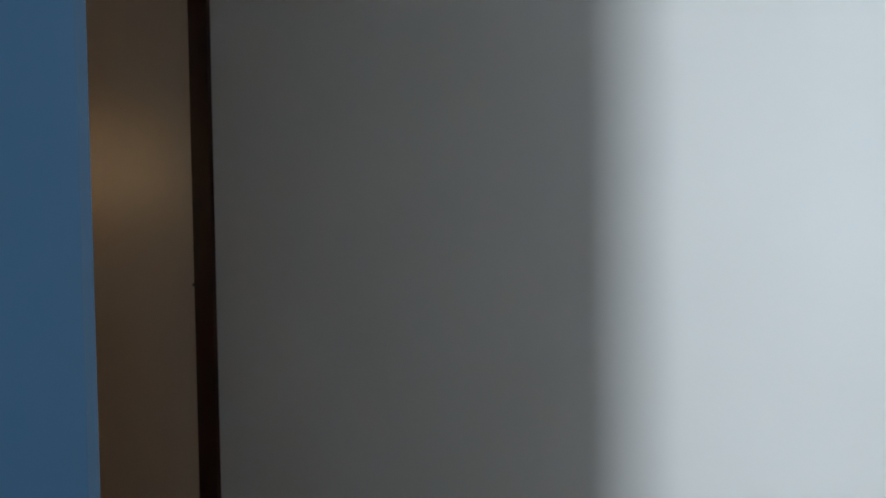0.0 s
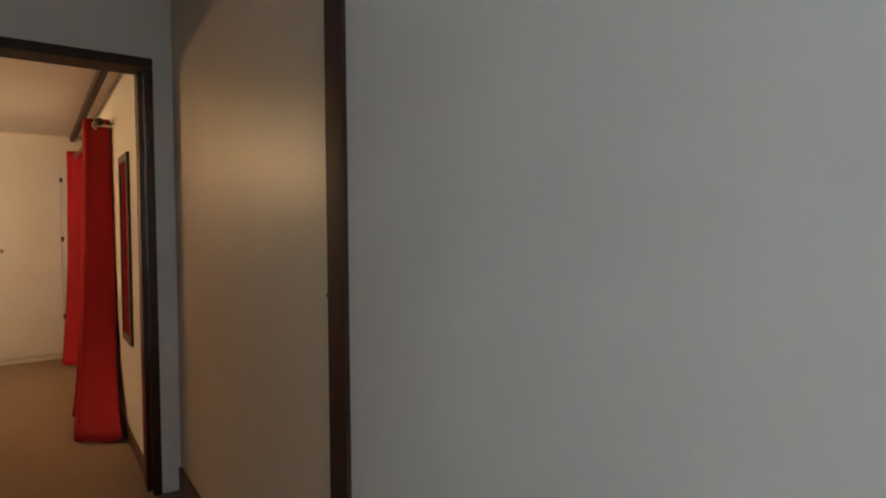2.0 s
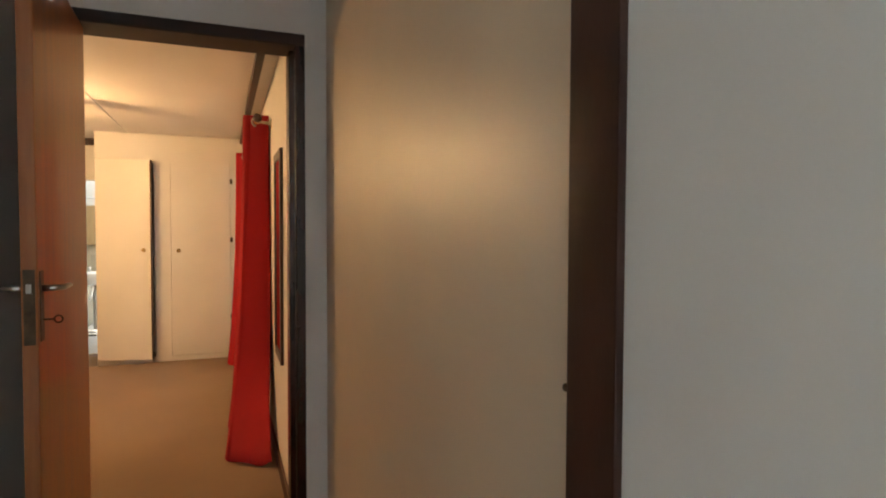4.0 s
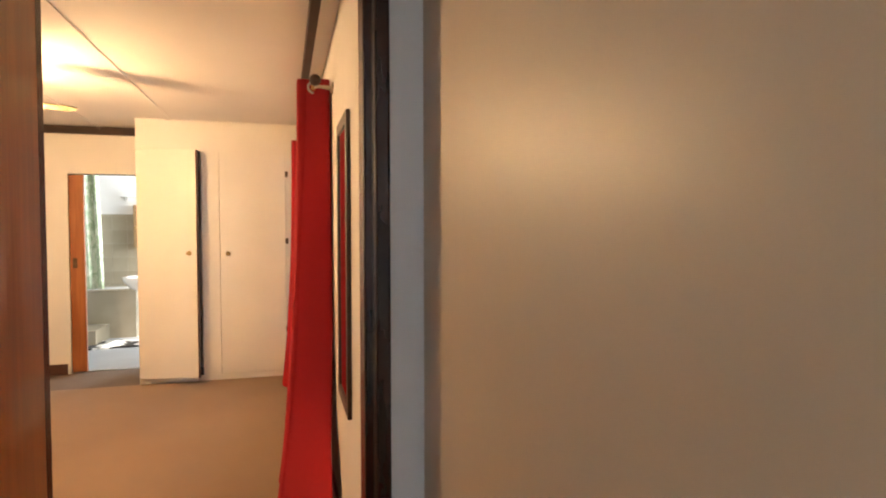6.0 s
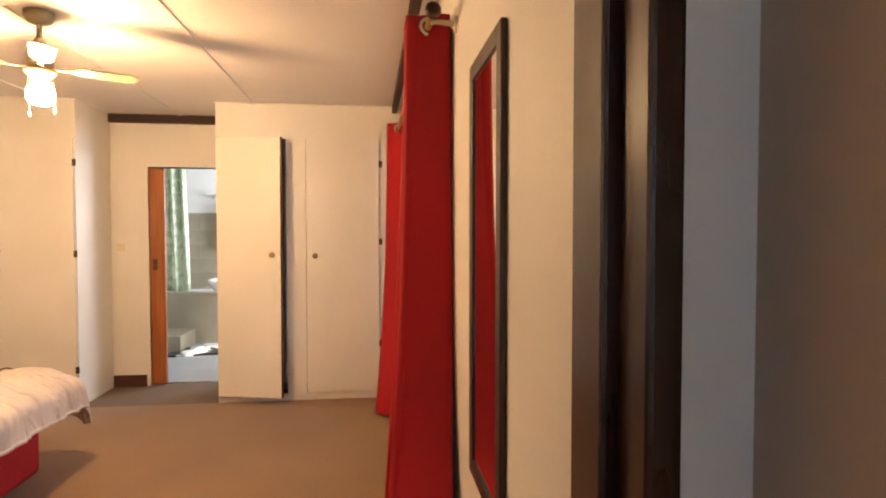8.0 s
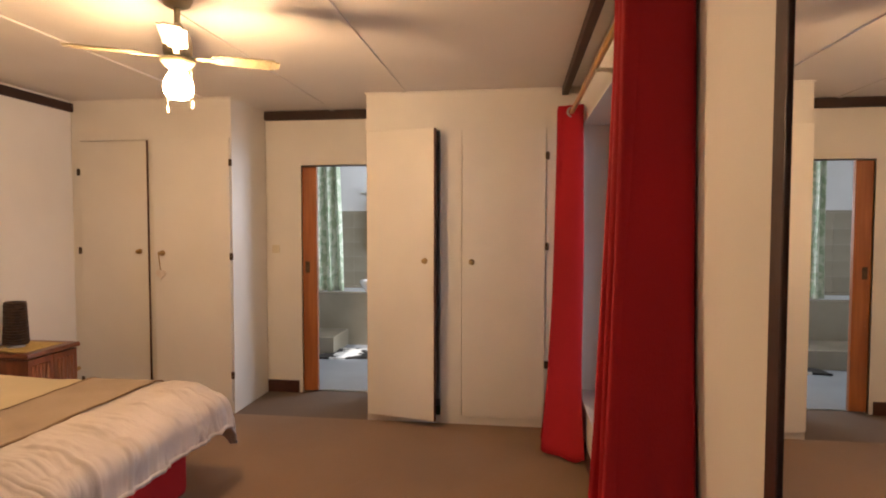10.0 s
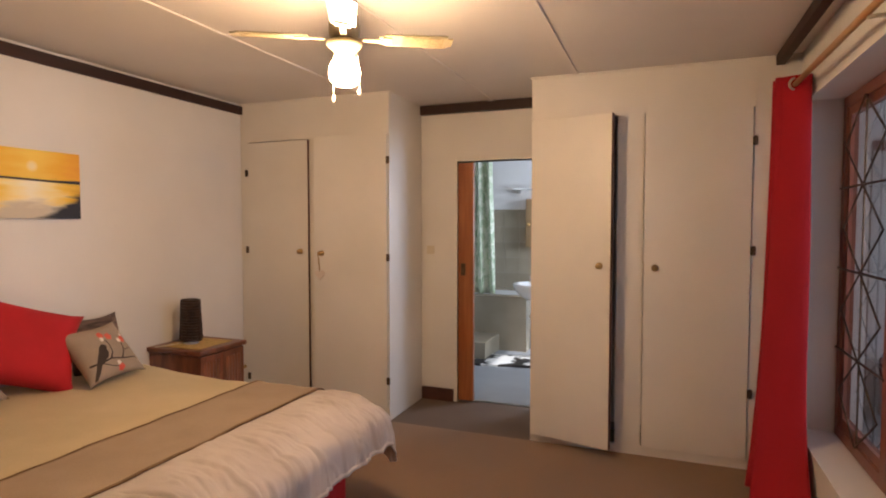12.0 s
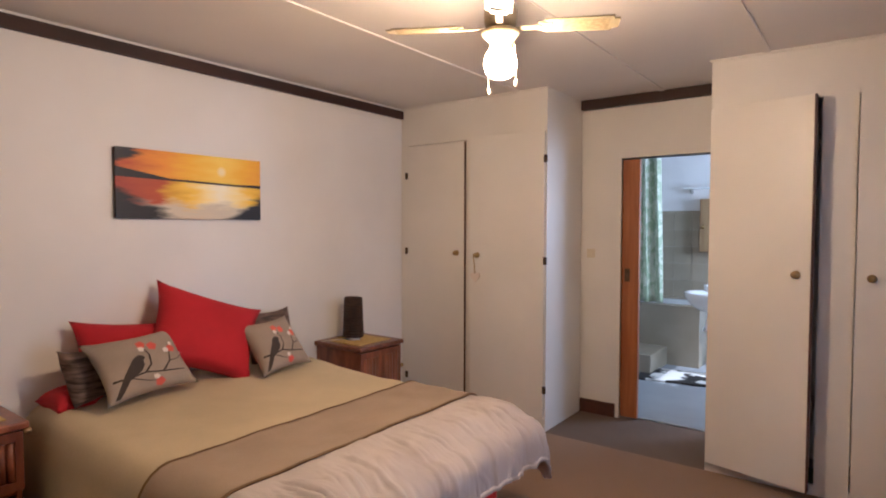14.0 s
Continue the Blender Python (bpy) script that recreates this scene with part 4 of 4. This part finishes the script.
cushion("pillow", "red pillow leaning on the wall", (0.62, 0.38, 0.16), stand(-2.96, 5.51, 0.805, 13.5, -4, -4.7), REDP, 3)
cushion("pillow", "large red square pillow propped on one corner", (0.62, 0.48, 0.18), stand(-2.85, 5.83, 0.885, 28, -4, -23.5), REDP, 4)
cushion("cushion", "brown ribbed cushion behind the bird cushion", (0.32, 0.28, 0.13), stand(-2.88, 5.27, 0.765, 24, 25, -5), STRIPE, 5, "brown ribbed cushions")
cushion("pillow", "small red pillow lying at the head corner", (0.26, 0.20, 0.11), Matrix.Translation((-2.93, 5.18, 0.66)) @ Matrix.Rotation(radians(8), 4, "X"), REDP, 9)
cushion("cushion", "brown ribbed cushion at the wall", (0.36, 0.37, 0.13), stand(-2.93, 6.325, 0.778, 16, 4, -2), STRIPE, 6, "brown ribbed cushions")
for mm, sz, sd, lb in ((stand(-2.73, 5.424, 0.805, 39, 7.6, 1.6), (0.48, 0.34, 0.115), 7, "taupe cushion printed with a dark bird and coral blossoms"), (stand(-2.69, 6.175, 0.785, 40, 3, 2.6), (0.37, 0.35, 0.115), 8, "taupe cushion with a bird print beside the red pillow")):
    c = cushion("cushion", lb, sz, mm, GREYC, sd, "bird cushions")
    motif(c, mm, sz, sd)

# ---------------------------------------------------------------- nightstands, lamp, low table


def nightstand(label, x0, x1, y0, y1, top, open_below):
    ob = thing("nightstand", ((x0 + x1) / 2, (y0 + y1) / 2, 0), label, "nightstand", "nightstands")
    soften(part("top", boxes((x0, x1 + 0.02, y0 - 0.02, y1 + 0.02, top - 0.032, top)), NSW, ob), 0.008)
    zb = 0.36 if open_below else 0.06
    for a, b in ((y0, y0 + 0.022), (y1 - 0.022, y1)):
        soften(part("side", boxes((x0 + 0.005, x1 - 0.02, a, b, 0.0, top - 0.032)), NSW, ob), 0.003)
    part("back", boxes((x0 + 0.005, x0 + 0.018, y0 + 0.022, y1 - 0.022, 0.04, top - 0.032)), NSW, ob)
    part("bottom", boxes((x0 + 0.018, x1 - 0.022, y0 + 0.022, y1 - 0.022, 0.05, 0.07)), NSW, ob)
    if open_below:
        part("shelf", boxes((x0 + 0.018, x1 - 0.022, y0 + 0.022, y1 - 0.022, zb - 0.02, zb)), NSW, ob)
    mid = (y0 + y1) / 2
    for a, b in ((y0, mid - 0.002), (mid + 0.002, y1)):
        z0, z1 = zb + 0.004, top - 0.04
        door = part("door", boxes((x1 - 0.02, x1 - 0.004, a, b, z0, z1), (x1 - 0.004, x1 + 0.004, a, a + 0.03, z0, z1), (x1 - 0.004, x1 + 0.004, b - 0.03, b, z0, z1), (x1 - 0.004, x1 + 0.004, a + 0.03, b - 0.03, z1 - 0.04, z1), (x1 - 0.004, x1 + 0.004, a + 0.03, b - 0.03, z0, z0 + 0.04)), NSW, ob)
        n = 5
        for k in range(n):
            ya, yb = a + 0.03 + (b - a - 0.06) * k / n, a + 0.03 + (b - a - 0.06) * (k + 1) / n
            bm = tube(bmesh.new(), [(x1 - 0.003, (ya + yb) / 2, z0 + 0.045), (x1 - 0.003, (ya + yb) / 2, z1 - 0.045)], (yb - ya) / 2.1, 8)
            part("reed", bm, NSW, door, "", True)
    bm = bmesh.new()
    lathe(bm, (x1 - 0.004, y1 + 0.004, (zb + top) / 2 + 0.1), [(0.016, 0), (0.012, 0.012), (0.016, 0.022), (0.004, 0.03)], 14, "y")
    part("hinge", bm, BRASS, ob, "brass hinge", True)
    return ob


nightstand("carved red-brown wooden nightstand beside the wardrobe", -3.098, -2.65, 6.84, 7.25, 0.655, False)
nightstand("red-brown wooden nightstand with an open lower shelf", -3.098, -2.76, 4.50, 4.94, 0.655, True)
soften(solo("woven_mat", boxes((-3.02, -2.70, 6.88, 7.20, 0.655, 0.659)), MATY, "yellow woven mat on the nightstand", "table mat"), 0.001)
soften(solo("woven_mat", boxes((-3.06, -2.82, 4.55, 4.90, 0.655, 0.659)), MATY, "yellow woven mat on the nightstand", "table mat"), 0.001)
soften(solo("book", boxes((-3.0, -2.79, 4.62, 4.88, 0.07, 0.10)), CERAM, "pale book on the nightstand shelf", "book"), 0.002)
soften(solo("book", boxes((-2.99, -2.80, 4.63, 4.87, 0.10, 0.125)), BIRD, "dark book on the nightstand shelf", "book"), 0.002)

LX, LY, LZ = -2.90, 7.02, 0.659
tl = thing("table_lamp", (LX, LY, LZ), "dark woven wicker cylinder table lamp on the nightstand", "table lamp")
part("foot", lathe(bmesh.new(), (LX, LY, LZ), [(0.05, 0.0), (0.052, 0.006), (0.03, 0.012), (0.02, 0.03)], 20), CERAM, tl, "short pale foot", True)
for k in range(15):
    z = LZ + 0.03 + 0.268 * k / 14
    r = 0.068 - 0.011 * k / 14
    bm = ring(bmesh.new(), (LX, LY, z), r + 0.003 * ((k % 2) - 0.5), 0.0095, (0.03, 0.02, 1), 26, 6)
    part("cane", bm, WICK, tl, "", True)
part("liner", lathe(bmesh.new(), (LX, LY, LZ + 0.028), [(0.060, 0.0), (0.050, 0.268)], 20), WICK, tl, "", True)
for k in range(6):
    a = 2 * math.pi * k / 6
    part("stake", tube(bmesh.new(), [(LX + 0.075 * math.cos(a), LY + 0.075 * math.sin(a), LZ + 0.024), (LX + 0.063 * math.cos(a), LY + 0.063 * math.sin(a), LZ + 0.303)], 0.004, 6), WICK, tl, "", True)
part("cable", tube(bmesh.new(), [(LX - 0.04, LY - 0.02, LZ + 0.008), (LX - 0.06, LY - 0.08, LZ + 0.004), (LX - 0.08, LY - 0.14, LZ + 0.003), (LX - 0.12, LY - 0.20, LZ + 0.003)], 0.003, 6), PLAST, tl, "pale lamp cable", True)

tb = thing("side_table", (-0.58, 4.36, 0), "small brown wooden table by the doorway", "side table")
soften(part("top", boxes((-0.86, -0.31, 4.10, 4.62, 0.64, 0.665)), NSW, tb), 0.008)
part("apron", boxes((-0.83, -0.34, 4.13, 4.145, 0.56, 0.64), (-0.83, -0.34, 4.575, 4.59, 0.56, 0.64), (-0.83, -0.815, 4.145, 4.575, 0.56, 0.64), (-0.355, -0.34, 4.145, 4.575, 0.56, 0.64)), NSW, tb)
for x in (-0.83, -0.375):
    for y in (4.13, 4.55):
        soften(part("leg", boxes((x, x + 0.035, y, y + 0.035, 0, 0.56)), NSW, tb), 0.004)
soften(solo("woven_mat", boxes((-0.80, -0.37, 4.16, 4.56, 0.665, 0.669)), MATY, "yellow woven mat on the side table", "table mat"), 0.001)

# ---------------------------------------------------------------- bathroom
tub = thing("bathtub", (-2.2, 10.85, 0), "white bathtub set in a beige tiled surround", "bathtub")
part("apron", boxes((-3.0, -1.30, 10.44, 10.52, 0, 0.62)), TILE, tub, "beige tiled front")
part("rim", boxes((-3.0, -1.30, 10.43, 10.56, 0.62, 0.645), (-3.0, -1.30, 11.2, 11.295, 0.62, 0.645), (-1.42, -1.30, 10.56, 11.2, 0.62, 0.645), bevel=0.006), TILE, tub, "tiled rim")
part("basin", boxes((-3.0, -1.42, 10.56, 11.2, 0.2, 0.24), (-3.0, -1.42, 11.18, 11.2, 0.24, 0.62), (-1.44, -1.42, 10.56, 11.18, 0.24, 0.62)), CERAM, tub)
part("end_panel", boxes((-1.38, -1.30, 10.52, 11.295, 0, 0.62)), TILE, tub)
soften(solo("bath_step", boxes((-3.0, -1.62, 9.86, 10.438, 0, 0.2)), TILE, "beige tiled step before the bathtub", "bath step"), 0.006)
bas = thing("wash_basin", (-1.15, 10.05, 0), "white ceramic pedestal wash basin", "wash basin")
bm = bmesh.new()
lathe(bm, (-1.13, 10.10, 0.66), [(0.09, 0.0), (0.16, 0.04), (0.225, 0.12), (0.24, 0.165), (0.235, 0.18), (0.20, 0.178), (0.16, 0.10), (0.05, 0.07)], 32)
part("bowl", bm, CERAM, bas, "", True)
part("post", tube(bmesh.new(), [(-1.11, 10.14, 0.0), (-1.11, 10.14, 0.68)], 0.034, 16), GREYP, bas, "grey painted supporting post", True)
part("foot", lathe(bmesh.new(), (-1.11, 10.14, 0), [(0.075, 0.0), (0.075, 0.012), (0.05, 0.03), (0.036, 0.035)], 24), CERAM, bas, "", True)
part("waste_trap", tube(bmesh.new(), [(-1.13, 10.12, 0.66), (-1.16, 10.10, 0.52), (-1.19, 10.16, 0.46), (-1.19, 10.26, 0.50), (-1.15, 10.34, 0.50)], 0.018, 10), CERAM, bas, "white waste trap", True)
for dx in (-0.08, 0.08):
    part("tap", lathe(bmesh.new(), (-1.13 + dx, 10.28, 0.835), [(0.018, 0), (0.014, 0.03), (0.022, 0.045), (0.02, 0.065), (0.004, 0.07)], 14), STEEL, bas, "chromed tap", True)
cab = thing("wall_cabinet", (-1.3, 11.2, 1.2), "small brown wooden bathroom cabinet", "cabinet")
soften(part("body", boxes((-1.47, -1.1, 11.12, 11.298, 1.19, 1.80)), PINE, cab), 0.004)
part("door", boxes((-1.46, -1.11, 11.105, 11.118, 1.2, 1.79), bevel=0.003), PINE, cab)
knob(cab, -1.43, 11.105, 1.48)

shelf = thing("wall_shelf", (-1.5, 11.2, 1.92), "narrow white bathroom shelf on the wall", "shelf")
part("board", boxes((-1.66, -1.12, 11.16, 11.298, 1.92, 1.94), bevel=0.003), CERAM, shelf)
for x in (-1.60, -1.18):
    part("bracket", boxes((x, x + 0.02, 11.19, 11.298, 1.87, 1.92), bevel=0.002), STEEL, shelf)


def shower(u, v):
    a = 2 * math.pi * 3 * u
    return Vector((-2.10 + 0.42 * u - 0.06 * v * (u - 0.3), 10.47 + 0.045 * math.sin(a) + 0.01 * math.sin(3 * a + 5 * v), 0.66 + 1.62 * v))


sc = thing("shower_curtain", (-1.9, 10.47, 0.5), "pale green leaf-patterned shower curtain", "shower curtain")
thick(part("cloth", grid(bmesh.new(), 54, 20, shower), SHOW, sc, "", True), 0.003)
part("rail", tube(bmesh.new(), [(-3.0, 10.47, 2.3), (0.3, 10.47, 2.3)], 0.012, 10), STEEL, sc, "steel rail", True)
bm = grid(bmesh.new(), 30, 24, lambda u, v: Vector((-1.78 + 0.75 * u + 0.1 * v, 9.62 + 0.5 * v + 0.12 * u, 0.012 + 0.006 * noise.noise(Vector((u * 6, v * 5, 0))))))
thick(solo("bath_mat", bm, MATB, "black and white shaggy bath mat", "bath mat", smooth=True), 0.02, -0.1)

# ---------------------------------------------------------------- room beyond the window
wb = thing("window_2", (2.3, 9.55, 1.05), "small window with a white slatted blind", "window", kind="structure")
part("frame", boxes((1.85, 1.90, 9.50, 9.56, 1.05, 2.05), (2.70, 2.75, 9.50, 9.56, 1.05, 2.05), (1.90, 2.70, 9.50, 9.56, 2.0, 2.05), (1.90, 2.70, 9.50, 9.56, 1.05, 1.10)), WINW, wb)
for k in range(26):
    z = 1.12 + 0.034 * k
    part("slat", box(bmesh.new(), -0.395, 0.395, -0.020, 0.020, -0.001, 0.001, 0, pose(2.3, 9.515, z, 55, 0, 0)), SLATY if k > 14 else SLAT, wb, "yellowed blind slat" if k > 14 else "")
solo("trim_sunroom_rail", boxes((1.2, 3.8, 9.475, 9.5, 2.07, 2.15), bevel=0.004), WINW, "brown wooden rail above the far window", "trim", "structure")
solo("backdrop_sky", boxes((0.6, 5.0, 13.0, 13.05, -0.3, 4.0)), DAY, "bright hazy sky outside the far window", "sky", "structure")
cpb = thing("cupboard", (1.45, 9.3, 0), "tall brown wooden cupboard in the room beyond", "cupboard")
soften(part("body", boxes((1.22, 1.62, 9.12, 9.49, 0, 2.1)), SHADOWW, cpb), 0.005)
part("door", boxes((1.235, 1.605, 9.10, 9.118, 0.05, 2.07), bevel=0.004), SHADOWW, cpb)
soften(solo("storage_box", boxes((1.75, 2.15, 8.9, 9.3, 0, 0.45)), WINW, "brown storage box on the floor of the room beyond", "box"), 0.01)

# ---------------------------------------------------------------- tiles on the bathroom wall
wall_tiles = thing("wall_bath_tiles", (-2.2, 11.29, 0.645), "beige glazed wall tiles above the bathtub", "tiles", kind="structure")
part("grout", boxes((-3.0, -0.9, 11.296, 11.299, 0.645, 1.645)), GROUT, wall_tiles)
tile_mesh = mesh_of(box(bmesh.new(), -0.098, 0.098, -0.006, 0.0, -0.098, 0.098, 0.002), "tile", TILE)
for i in range(10):
    for j in range(5):
        t = new("tile", tile_mesh)
        t.parent = wall_tiles
        t.matrix_parent_inverse = wall_tiles.matrix_basis.inverted()
        t.matrix_basis = pose(-2.89 + 0.2 * i, 11.296, 0.743 + 0.2 * j)
solo("trim_tile_edge", boxes((-3.0, -0.9, 11.28, 11.299, 1.645, 1.67), bevel=0.004), TILE, "rounded edge tile above the bathroom tiles", "trim", "structure")
